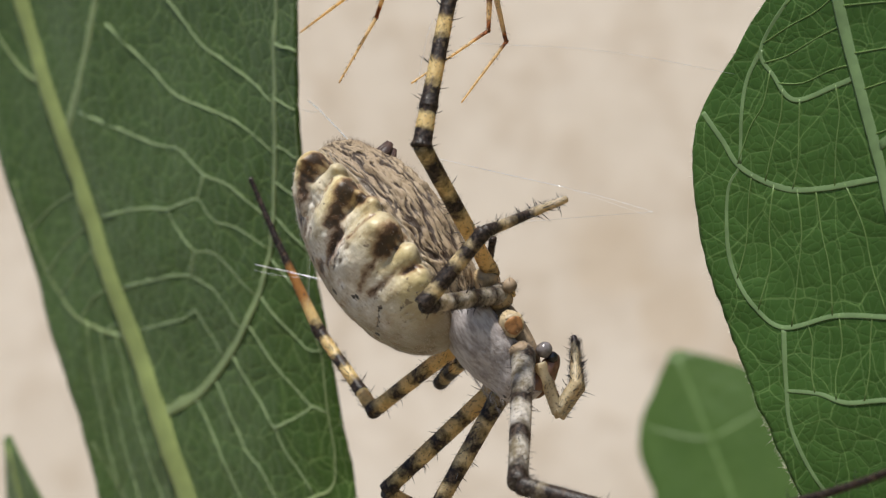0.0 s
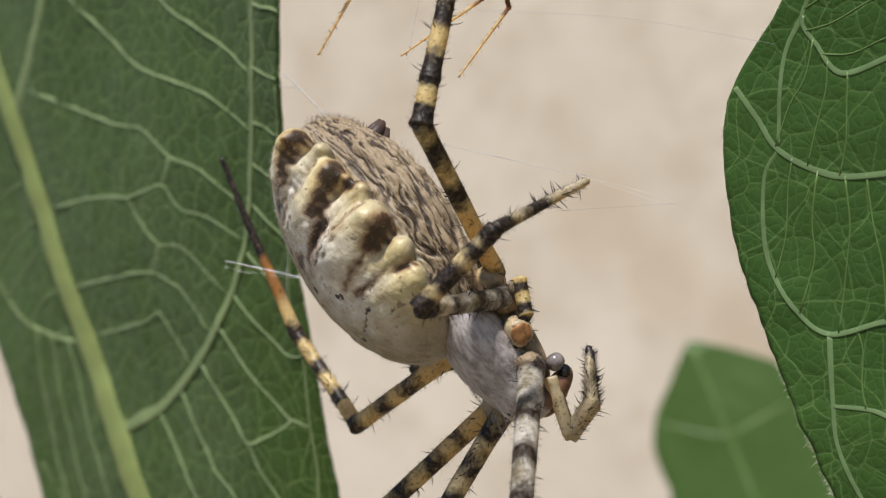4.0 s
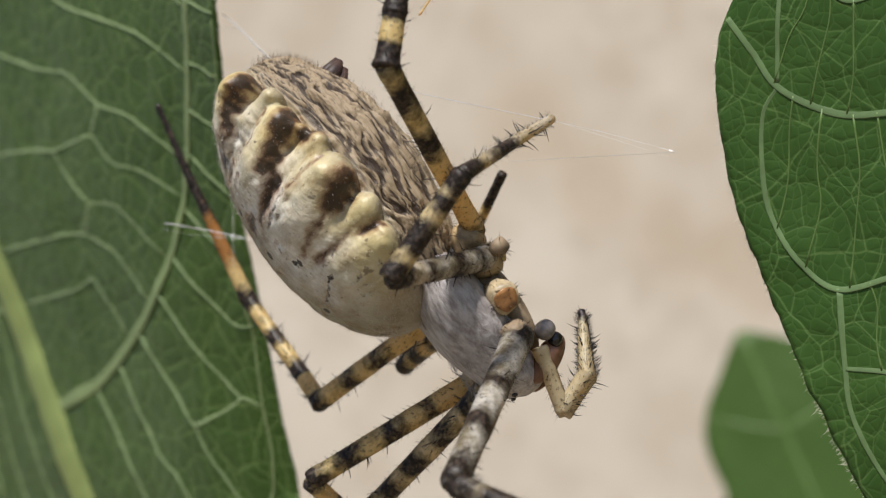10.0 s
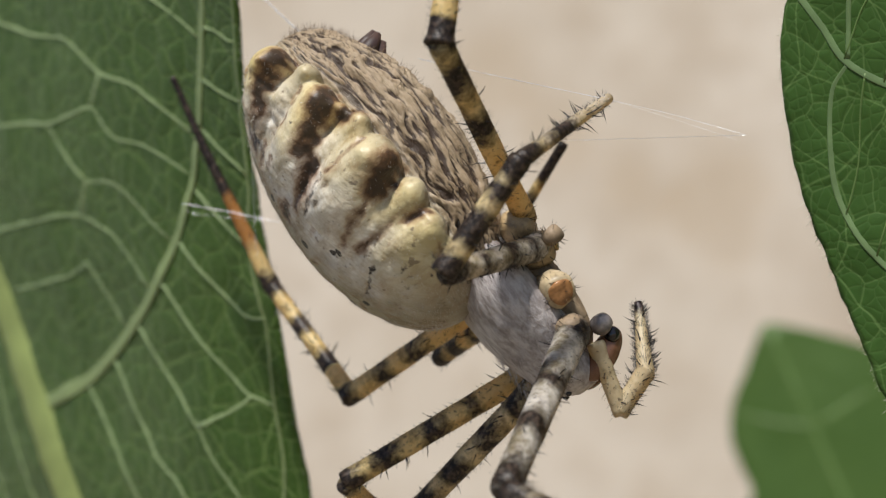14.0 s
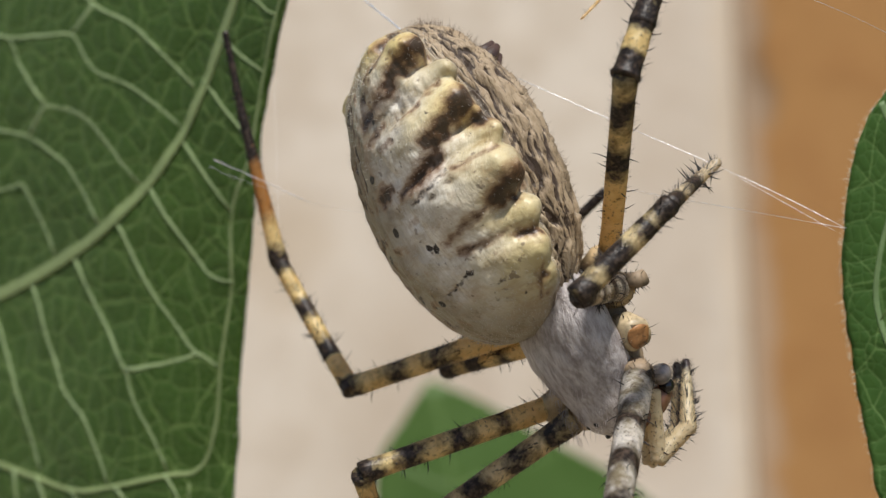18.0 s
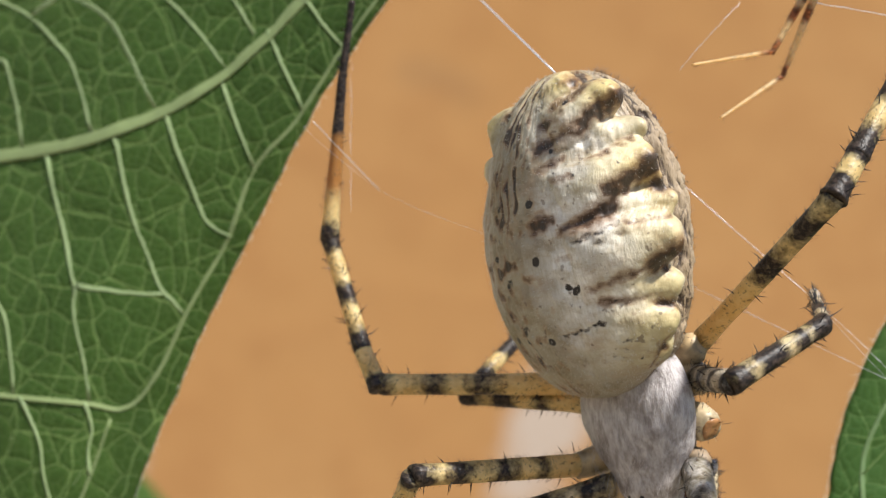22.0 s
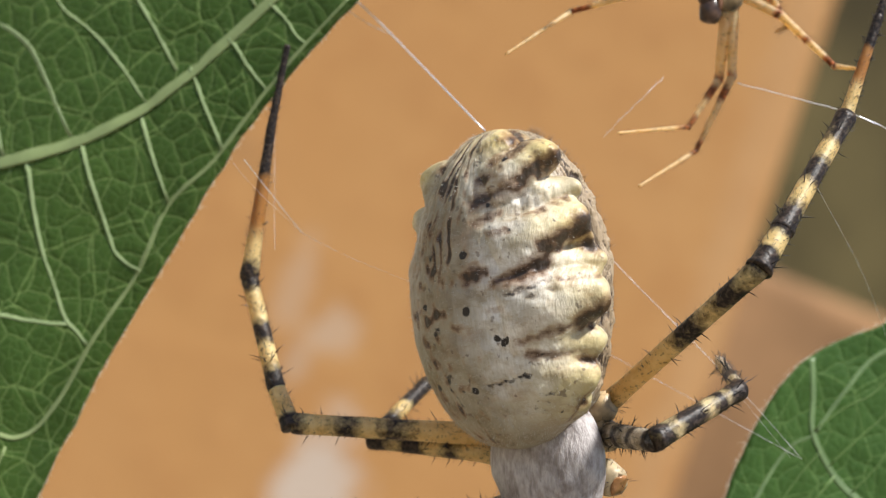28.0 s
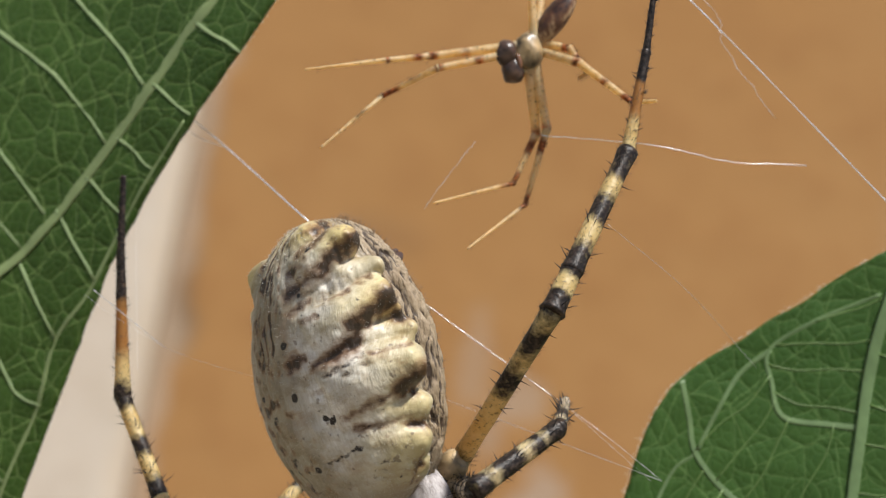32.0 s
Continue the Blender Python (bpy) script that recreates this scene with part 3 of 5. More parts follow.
leaf_left = build_leaf(
    "leaf", at(-18.6, 27.7, 6.9), (0.80839, -0.58865, 0), (0.0069, 0.0095, 1.0),
    [(-20.0, -48), (-34, -36), (-38.5, -22), (-39.5, -13.5), (-40, -5), (-41.5, 3), (-42.3, 13), (-44, 24), (-46, 36), (-44, 50), (-38, 62)],
    [(-16.0, -48), (0.5, -39), (3.6, -32), (4.0, -26), (4.5, -19), (5.6, -13), (7.1, -7), (8.6, -1), (10.8, 5), (13.8, 11), (17.2, 17), (20.5, 24), (23.9, 32), (26, 42), (20, 62)],
    lambda u, v: float(np.interp(v, (-34, -26, -19, -13, -7, -1, 5, 11, 17), (-2.66, -2.53, -2.39, -1.87, -1.34, -0.72, 0.0, 0.65, 0.76))) * max(0.0, (u + 6) / (11.0 + max(0.0, 0.31 * (v + 19)))) ** 2 + 1.1 * max(0.0, (-u - 26) / 16) ** 2,
    [("mid", [(-34, 60), (-32.0, 34), (-29.2, 20), (-27.0, 8.4), (-24.3, -3.5), (-21.0, -15), (-18.3, -28), (-17.5, -47)], 1.30, 2.0, "midrib"),
     ("ls", [(-22.3, -9.2), (-16.5, -8.6), (-11.9, -7.4), (-4.8, -4.7), (0.5, -1.2), (4.0, 2.7), (7.9, 8.8), (11.6, 15.3), (14.3, 20), (18, 28), (21, 38)], 0.66, 0.30, "side_vein"),
     ("up", [(-29.3, 19.5), (-23.5, 23.5), (-17.0, 29.5), (-8, 40), (-2, 52)], 0.62, 0.35, "side_vein"),
     ("lf", [(-25.0, -1.5), (-31.5, 0.5), (-36.6, 3.6), (-40.3, 9.5), (-41.6, 18)], 0.40, 0.14, "side_vein"),
     ("lf2", [(-30.2, 24.5), (-36, 29), (-41, 38)], 0.40, 0.14, "side_vein"),
     ("lf3", [(-20.2, -19), (-27, -20), (-34, -17), (-38.4, -10)], 0.36, 0.14, "side_vein"),
     ("low", [(-20.3, -18), (-15, -19.6), (-11.0, -20.5), (-6.9, -21.1), (0.0, -20.0), (2.2, -19.6), (3.4, -17.3), (4.3, -13.0), (5.7, -8.0), (6.1, -4.2), (8.0, -0.8), (9.8, 4.0), (11.4, 7.4), (13.0, 10.4)], 0.26, 0.08, "side_vein"),
     ("low2", [(-18.6, -28), (-11, -32), (-3, -31.5), (0.8, -27), (1.6, -20.5)], 0.34, 0.14, "side_vein")]
     + [(f"in{k}", pts, 0.16, 0.11, "cross_vein") for k, pts in enumerate(LADDER_IN)] + [(f"out{k}", pts, 0.16, 0.10, "cross_vein") for k, pts in enumerate(LADDER_OUT)],
    [("low", "low2", 5, 0.08, 0.33, 0.1, 0.95, 0.15, 0.04), ("mid", "lf", 5, 0.33, 0.55, 0.95, 0.15, 0.15, -0.06), ("lf3", "lf", 3, 0.2, 0.9, 0.1, 0.4, 0.15, 0.05)],
    "large green leaf underside with raised pale veins", LEAF_L, "leaves round the spider", True, 3)

leaf_right = build_leaf(
    "leaf", at(23.7, 11.7, 6.8), (0.93974, -0.3419, 0), (0, 0, 1),
    [(11, -48), (3.2, -36), (0.3, -27), (-1.0, -20), (-2.0, -14), (-2.3, -9), (-1.9, -5), (-1.1, -2), (0.0, 0.0), (2.7, 2.6), (5.4, 4.9), (8.5, 7.7), (11.4, 10), (15.5, 12.4)],
    [(13, -48), (20, -38), (24, -27), (26, -16), (27, -8), (27, -3), (26.5, 0), (26, 2), (25.4, 4), (24.4, 6), (23.2, 8), (21.5, 10), (19.4, 11.4), (16.5, 12.4)],
    lambda u, v: 0.006 * (u - 11.5) ** 2 - 0.4,
    [("mid", [(13.0, 11.5), (11.6, 4), (11.5, -2.5), (11.5, -8.2), (11.3, -18), (11.5, -30), (12, -46)], 0.55, 0.35, "midrib"),
     ("v1", [(11.5, -7.9), (7.1, -7.4), (4.2, -6.6), (1.7, -4.4), (0.9, -2.2), (0.1, -0.1)], 0.25, 0.17, "side_vein"),
     ("v2", [(11.4, -17.4), (9.4, -16.7), (5.6, -15.7), (2.0, -15.6), (0.3, -13.7), (-0.6, -10.8), (-0.3, -8.1), (0.5, -5.6), (1.6, -4.5)], 0.25, 0.11, "side_vein"),
     ("v2d", [(2.0, -15.6), (1.2, -19.7), (0.9, -22.4), (1.7, -26.0), (4, -31)], 0.17, 0.13, "side_vein"),
     ("v3", [(11.4, -24), (8.4, -22.0), (5.1, -21.4), (3.3, -20.4), (1.2, -19.7)], 0.26, 0.14, "side_vein"),
     ("v0", [(11.6, -1.1), (9.5, -1.2), (6.6, -1.2), (5.6, 0.8), (5.2, 2.7), (7.8, 5.0), (11.4, 7.2)], 0.22, 0.13, "side_vein"),
     ("v00", [(5.2, 2.7), (3.6, 1.0), (2.6, -1.4), (1.7, -4.2)], 0.14, 0.11, "side_vein"),
     ("r1", [(11.5, -6), (17, -4), (22, 0), (24, 4)], 0.3, 0.12, "side_vein"), ("r2", [(11.4, -16), (18, -15), (24, -10)], 0.3, 0.12, "side_vein")],
    [("v0", "v1", 4, 0.1, 0.6, 0.1, 0.7, 0.075, 0.03), ("v1", "v2", 5, 0.08, 0.60, 0.08, 0.66, 0.075, 0.03), ("v2", "v3", 4, 0.05, 0.36, 0.1, 0.9, 0.075, 0.03), ("mid", "v0", 4, 0.05, 0.3, 0.9, 0.4, 0.075, 0.03), ("mid", "r1", 5, 0.05, 0.45, 0.9, 0.2, 0.075, 0.03)],
    "dark green leaf with pale veins and a pointed edge tooth", LEAF_R, "leaves round the spider", True, 8)

leaf_back = build_leaf(
    "leaf", at(-11.3, 200, -19.5), (0.98, 0.17, 0), (-0.05, 0.20, 0.98),
    [(0, -76), (-22, -62), (-30, -50), (-31, -40), (-27, -33), (-22.5, -30), (-18, -27.2), (-13.4, -24.8), (-9.6, -23.2), (-8.5, -21.2), (-9.5, -16), (-8.5, -10), (-4.6, -4.6), (-1.0, 0.4)],
    [(4, -76), (30, -62), (40, -50), (43, -40), (41, -30), (38, -24), (33.5, -20), (29, -16), (23, -12.3), (15.5, -8.2), (8, -3.4), (0.8, 0.4)],
    lambda u, v: -0.006 * u * u,
    [("mid", [(0.0, -0.5), (2.0, -15), (4.4, -33), (5, -72)], 0.20, 0.45, "cross_vein"), ("a", [(4.0, -32), (-8, -30), (-20, -24)], 0.35, 0.15, "cross_vein"), ("b", [(4.2, -33), (18, -26), (31, -20)], 0.35, 0.15, "cross_vein"),
     ("c", [(2.0, -15), (-3, -13), (-8, -10)], 0.25, 0.12, "cross_vein"), ("d", [(2.0, -15), (10, -12.5), (18, -11)], 0.25, 0.12, "cross_vein")], [],
    "green leaf with a pointed tip hanging behind the spider", LEAF_B, "leaves round the spider", False, 12, 30, 40)

leaf_low = build_leaf(
    "leaf", at(-70, 75, -18), (0.80839, -0.58865, 0), (0.0, 0.0, 1.0),
    [(-20, -50), (-24, -30), (-22, -10), (-16, 8), (-8, 22)],
    [(12, -50), (9, -30), (6.5, -10), (2, 8), (-6, 22)],
    lambda u, v: -0.004 * u * u, [("mid", [(-7, 21), (-6, 0), (-4, -49)], 0.4, 0.7, "midrib")], [],
    "green leaf edge low beside the large leaf", LEAF_L, "leaves round the spider", False, 15, 20, 30)

# ---- the female spider, in its own space: x to its right lobes, y to the tail, z up from the back; millimetres ----
BODY = Matrix(((0.4293, -0.3874, -0.8158, 0.00145), (-0.8714, 0.0599, -0.4870, 0.00553), (0.2375, 0.9200, -0.3119, 0.60320), (0, 0, 0, 1)))
spider = thing("spider", BODY, "large pale lobed garden spider with black-banded yellow legs hanging head down", "spider")
# lobes of the flank as fingers: (tip along the body, tip angle, end along the body, end angle, height, half width, yellow, white)
LOBES = [(6.65, 24, 5.2, 68, 1.95, 0.98, 1.0, 0.9), (7.7, 54, 7.0, 78, 0.55, 0.66, 0.8, 0.2), (4.95, 9, 4.6, 46, 1.55, 0.80, 0.35, 1.0), (3.40, 14, 1.75, 64, 1.85, 1.12, 1.0, 1.0),
         (2.35, 7, 2.1, 20, 1.40, 0.66, 0.9, 0.1), (1.25, 4, 1.05, 40, 1.60, 0.88, 0.5, 0.9), (-0.60, 11, -1.6, 62, 2.00, 1.62, 0.60, 1.0), (-2.95, 3, -2.85, 54, 1.10, 1.05, 0.7, 0.7),
         (-4.70, 5, -4.75, 62, 0.95, 1.05, 0.75, 0.5), (-6.2, 4, -6.1, 60, 0.60, 1.00, 0.6, 0.3)]
# the far flank has three small knobs alone
FAR_LOBES = [(6.1, 34, 5.6, 52, 0.80, 0.85, 1.0, 0.2), (4.0, 22, 3.8, 36, 0.65, 0.70, 1.0, 0.2), (1.4, 20, 1.3, 36, 0.35, 0.70, 0.4, 0.4)]
# streaks: start and end along the body and in angle, half width, dark brown, grey-black
STREAKS = [(6.55, 13, 5.85, 33, 0.34, 1.01, 0), (5.85, 33, 5.30, 45, 0.28, 0.95, 0), (5.25, 46, 4.45, 76, 0.29, 0.85, 0), (4.75, 40, 4.15, 68, 0.12, 0.30, 0.45), (4.25, 36, 3.7, 54, 0.10, 0.25, 0.35),
           (3.25, 6, 2.85, 17, 0.40, 1.05, 0), (2.85, 17, 1.80, 34, 0.43, 1.09, 0), (1.80, -4, 2.05, 8, 0.31, 1.01, 0), (1.10, 36, 0.65, 50, 0.34, 0.88, 0), (0.65, 50, 0.30, 64, 0.22, 0.80, 0),
           (0.95, 74, 0.65, 80, 0.29, 0.85, 0), (0.20, 36, -0.30, 58, 0.15, 0.30, 0.60), (-0.30, 34, -0.65, 48, 0.11, 0.30, 0.55), (-1.30, 0, -1.90, 14, 0.45, 1.09, 0), (-1.95, 15, -2.40, 40, 0.15, 0.62, 0.10),
           (-3.60, 14, -3.4, 48, 0.17, 0.65, 0), (-4.0, 2, -3.9, 14, 0.18, 0.90, 0), (7.3, 36, 6.3, 62, 0.22, 0.75, 0), (8.0, 26, 7.5, 44, 0.31, 0.84, 0), (-4.95, 74, -4.5, 44, 0.10, 0.30, 0.85),
           (-5.4, 40, -5.45, 28, 0.07, 0.10, 0.55), (-5.8, 42, -5.9, 30, 0.06, 0.10, 0.55), (-6.2, 44, -6.3, 34, 0.06, 0.10, 0.50), (-5.6, 6, -6.8, 10, 0.16, 0.70, 0.2), (6.0, 56, 5.6, 72, 0.18, 0.60, 0), (2.9, 56, 2.7, 66, 0.11, 0.40, 0.2),
           (0.45, 6, 0.25, 30, 0.10, 0.55, 0), (-3.85, 8, -3.65, 34, 0.10, 0.45, 0), (4.45, 16, 3.5, 46, 0.09, 0.65, 0), (-1.0, 60, -1.3, 70, 0.12, 0.35, 0), (3.9, 60, 3.4, 74, 0.16, 0.55, 0), (-2.5, 42, -2.8, 54, 0.12, 0.5, 0)]
SPOTS = ((0.80, -1.07, 0.20), (-2.2, -0.75, 0.12), (0.75, 1.8, 0.19), (0.46, -5.2, 0.17), (-2.3, -5.0, 0.15), (2.25, -2.55, 0.15), (2.65, -2.72, 0.16), (2.85, -2.55, 0.10), (2.5, -2.9, 0.09), (-1.5, -2.2, 0.10), (1.9, 4.3, 0.09), (2.6, 6.6, 0.12))


# the abdomen turns about a place on its near flank, on which the lens is focused
FOCUS = Vector((3.0, -1.0, 2.5))


def to_line(y, phi, y0, p0, y1, p1, reach):
    """Distance in millimetres from a place on the flank to a line on it, and the share along the line."""
    u, w = y - y0, (phi - p0) * reach
    du, dw = y1 - y0, (p1 - p0) * reach
    s = min(1.0, max(0.0, (u * du + w * dw) / (du * du + dw * dw + 1e-9)))
    return math.hypot(u - du * s, w - dw * s), s


def abdomen_mesh():
    bm = bmesh.new()
    lay = bm.verts.layers.float_color.new("pattern")
    lay2 = bm.verts.layers.float_color.new("tone")
    na, nf = 240, 330
    rows = []
    for i in range(1, na):
        th = math.pi * i / na
        s = -math.cos(th)
        y = 8.5 * s
        k = math.sin(th) ** 0.88
        k *= 1 - 0.06 * max(0, s) ** 2
        reach = radians(5.3 * max(k, 0.25))
        ring = []
        for j in range(nf):
            f = 2 * math.pi * j / nf
            x, z = math.cos(f), math.sin(f)
            phi = math.degrees(math.atan2(z, abs(x)))
            left = x < 0
            h = brown = yellow = white = grey_ = dent = 0.0
            wob = noise.noise(Vector((x * 2.2, y * 0.5, z * 2.2)))
            wob2 = noise.noise(Vector((x * 5 + 3, y * 1.1, z * 5)))
            wob3 = noise.noise(Vector((x * 12, y * 2.4 + 8, z * 12)))
            yy, pp = y + 0.15 * wob, phi + 1.5 * wob2
            if phi > -45:
                for y0, p0, y1, p1, hi, wa, yel, whi in FAR_LOBES if left else LOBES:
                    d, c = to_line(yy, pp, y0, p0, y1, p1, reach)
                    wide = wa * (1 + 0.22 * c)
                    if d < wide * 1.6:
                        g = max(0.0, 1 - (d / (wide * 1.05)) ** 2) ** 0.62 * (1 - c) ** 0.55 * (1 - 0.42 * c) * (1 + 0.15 * math.exp(-(c / 0.15) ** 2))
                        h += (hi * g) ** 2.6
                        soft = math.exp(-(d / (wide * 0.85)) ** 2)
                        yellow += yel * soft * math.exp(-(c / 0.62) ** 2)
                        white += whi * math.exp(-(d / (wide * 0.98)) ** 2) * min(1.0, 0.12 + 1.7 * c) * (0.72 + 0.9 * wob2)
                h = h ** (1 / 2.6)
                if not left:
                    # brown deepens where the lobe height is low, in the valleys between lobes
                    brown += 0.26 * max(0.0, 1 - h / 0.9) * math.exp(-((phi - 20) / 13) ** 2) * math.exp(-((y - 1.0) / 5.5) ** 4) * (1 + wob3)
                    for y0, p0, y1, p1, wa, br, gr in STREAKS:
                        d, c = to_line(yy + 0.12 * wob3, pp + 4 * wob3, y0, p0, y1, p1, reach)
                        if d < wa * 4:
                            g = math.exp(-(d / (wa * 1.6)) ** 2) * (1 + 0.35 * wob3)
                            brown = max(brown, br * g)
                            grey_ = max(grey_, 0.7 * gr * g)
                            dent = max(dent, (0.09 * br + 0.05 * gr) * g)
                else:
                    brown += 0.35 * math.exp(-((phi - 62) / 9) ** 2) * max(0.0, 0.3 + 2.0 * wob3)
            if not left:
                h -= 0.9 * math.exp(-((phi - 8) / 26) ** 2) * math.exp(-((y - 1.5) / 6.0) ** 4)
            side = 1 / (1 + math.exp((phi + 9 - 14 * max(0, s) + 5 * wob2) / 2.6))
            tailish = max(0, (s - 0.80) / 0.20)
            dorsal = 1 if z > 0 else 0
            mid = math.exp(-((x + 0.20) / 0.30) ** 2) * dorsal
            groove = min(1.0, max(0.0, (s + 0.30) * 1.5))
            fold = math.exp(-((phi + 18) / 6) ** 2) * 0.5
            bend = 3.0 * noise.noise(Vector((x * 2, y * 0.55, z * 2 + 4)))
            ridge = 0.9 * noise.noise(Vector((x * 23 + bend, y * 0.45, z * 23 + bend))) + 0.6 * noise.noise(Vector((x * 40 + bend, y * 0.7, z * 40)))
            wr = 0.36 * ridge
            rough = 0.085 * noise.noise(Vector((x * 6, y * 1.1, z * 6))) + 0.05 * noise.noise(Vector((x * 14, y * 2.4, z * 14)))
            line = noise.noise(Vector((x * 17 + 1.6 * noise.noise(Vector((x * 2, y * 0.45, 9))), y * 0.45, 3)))
            streak = 0.13 * line * mid * groove
            dip = 0.18 * mid * groove
            lat, dor = 5.65, 4.95
            if left:
                lat -= 0.9 * max(0.0, s) ** 0.8
            r = Vector((lat * k * x, 0, dor * k * z))
            n = Vector((x / lat, 0, z / dor)).normalized()
            taper = min(1.0, math.sin(th) * 2.2)
            p = r + n * ((h - dent - fold * side + wr * side + rough - dip + streak) * taper)
            p.y = y + 0.22 * h * s
            brown += 0.25 * tailish * max(0.0, 0.2 + 2.0 * wob3)
            brown += 0.75 * math.exp(-((x + 0.25) / 0.45) ** 2) * dorsal * max(0.0, noise.noise(Vector((x * 9, y * 1.3, z * 9 + 2))) * 2.5 - 0.22)
            brown += 1.2 * mid * groove * max(0.0, -line * 2.4 - 0.10)
            grey_ += 0.45 * mid * max(0.0, wob3 * 2.4 - 0.1) + 0.55 * dorsal * max(0.0, noise.noise(Vector((x * 21, y * 3.3, z * 21))) * 2.6 - 1.15)
            yellow = min(1, yellow + 0.45 * tailish + 0.12 * max(0, s))
            v = bm.verts.new((p - FOCUS) * MM)
            black = grey_
            if dorsal:
                for dx, dy, dr in SPOTS:
                    black += 1.7 * math.exp(-((p.x - dx) ** 2 + (p.y - dy) ** 2) / dr ** 2)
            v[lay] = (min(max(brown, 0), 1.3) * (1 - 0.6 * side), min(yellow, 1) * (1 - side), min(black, 1), side)
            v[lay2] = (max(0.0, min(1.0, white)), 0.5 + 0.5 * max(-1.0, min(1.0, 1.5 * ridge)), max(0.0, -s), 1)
            ring.append(v)
        rows.append(ring)
    lo, hi = bm.verts.new((Vector((0, -8.5, 0)) - FOCUS) * MM), bm.verts.new((Vector((0, 8.5, 0)) - FOCUS) * MM)
    lo[lay], hi[lay] = (0, 0, 0, 0), (0.5, 0.6, 0, 0)
    for a, b in zip(rows, rows[1:]):
        for j in range(nf):
            bm.faces.new((a[j], b[j], b[(j + 1) % nf], a[(j + 1) % nf]))
    for j in range(nf):
        bm.faces.new((lo, rows[0][j], rows[0][(j + 1) % nf]))
        bm.faces.new((hi, rows[-1][(j + 1) % nf], rows[-1][j]))
    bmesh.ops.recalc_face_normals(bm, faces=bm.faces)
    return bm


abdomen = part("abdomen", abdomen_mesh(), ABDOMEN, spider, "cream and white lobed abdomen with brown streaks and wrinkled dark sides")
abdomen.location = FOCUS * MM
rng = random.Random(11)
skin = [(v.co.copy(), v.normal.copy()) for v in abdomen.data.vertices]
bm, fuzz = bmesh.new(), bmesh.new()
for i in range(17000):
    p, n = skin[rng.randrange(len(skin))]
    o = p + FOCUS * MM
    if abs(o.y) > 8.2 * MM:
        continue
    w = (n + Vector((rng.gauss(0, 0.3), rng.gauss(-0.2, 0.3), rng.gauss(0, 0.3)))).normalized()
    if o.z < 0 and math.atan2(o.z, abs(o.x)) < -0.15:
        if i % 2 == 0:
            bristle(bm, p - n * 0.05 * MM, p + (w + Vector((0, 0.4, 0))) * rng.uniform(0.25, 0.55) * MM, 0.011 * MM)
    elif i % 2:
        bristle(fuzz, p - n * 0.03 * MM, p + w * rng.uniform(0.12, 0.28) * MM, 0.007 * MM)
part("fuzz", fuzz, plain("white fuzz", (0.50, 0.47, 0.41), 0.4), abdomen, "short white fuzz")
part("hair", bm, plain("brown hair", (0.16, 0.11, 0.07), 0.5), abdomen)
for dx, dy, r in ((-0.45, 0.1, 0.5), (0.45, 0.1, 0.5), (0.0, 0.5, 0.4), (0.0, -0.45, 0.6)):
    bm = bmesh.new()
    tube(bm, [Vector((1.6 + dx, 4.9 + dy, -2.6)) * MM, Vector((1.6 + dx * 0.9, 5.2 + dy, -3.7)) * MM, Vector((1.6 + dx * 0.5, 5.6 + dy * 0.7, -4.35)) * MM], [r * MM, r * 0.85 * MM, r * 0.4 * MM], 10)
    part("spinneret", bm, plain("dark spinneret", (0.05, 0.028, 0.022), 0.5, 0.4, 1500), spider, "dark red-brown spinneret")


def loft(bm, stations, seg=36):
    """Rings along y: (y, centre x, centre z, half width, height up, depth down)."""
    rows = []
    for y, cx, cz, w, up, dn in stations:
        rows.append([bm.verts.new(Vector((cx + w * math.cos(a), y, cz + (up if math.sin(a) > 0 else dn) * math.sin(a))) * MM) for a in (2 * math.pi * k / seg for k in range(seg))])
    for a, b in zip(rows, rows[1:]):
        for k in range(seg):
            bm.faces.new((a[k], b[k], b[(k + 1) % seg], a[(k + 1) % seg]))
    bm.faces.new(rows[0])
    bm.faces.new(rows[-1][::-1])
    bmesh.ops.recalc_face_normals(bm, faces=bm.faces)


def interp_stations(st):
    path = [smooth_path([(s[i], s[j], s[k]) for s in st], 6) for i, j, k in ((0, 1, 2), (3, 4, 5))]
    return [(a.x, a.y, a.z, b.x, b.y, b.z) for a, b in zip(*path)]


bm = bmesh.new()
loft(bm, interp_stations([(-5.6, 0.5, -1.9, 1.0, 0.6, 0.8), (-6.6, 0.5, -1.8, 2.6, 1.5, 1.3), (-8.2, 0.5, -1.7, 3.45, 2.0, 1.6), (-9.8, 0.55, -1.7, 3.55, 2.1, 1.7),
                          (-11.3, 0.6, -1.8, 3.0, 2.0, 1.7), (-12.6, 0.6, -1.9, 2.15, 1.75, 1.6), (-13.6, 0.6, -2.0, 1.75, 1.6, 1.5), (-14.4, 0.6, -2.2, 1.35, 1.2, 1.2), (-14.9, 0.6, -2.4, 0.6, 0.5, 0.6)]))
for v in bm.verts:
    v.co += Vector((0, 0, 0.00012 * noise.noise(v.co * 900) - 0.00022 * math.exp(-((v.co.x / MM - 0.55) / 0.5) ** 2) * math.exp(-((v.co.y / MM + 8.6) / 1.6) ** 2)))
carapace = part("carapace", bm, CARAPACE, spider, "silvery grey hairy carapace")
bm = bmesh.new()
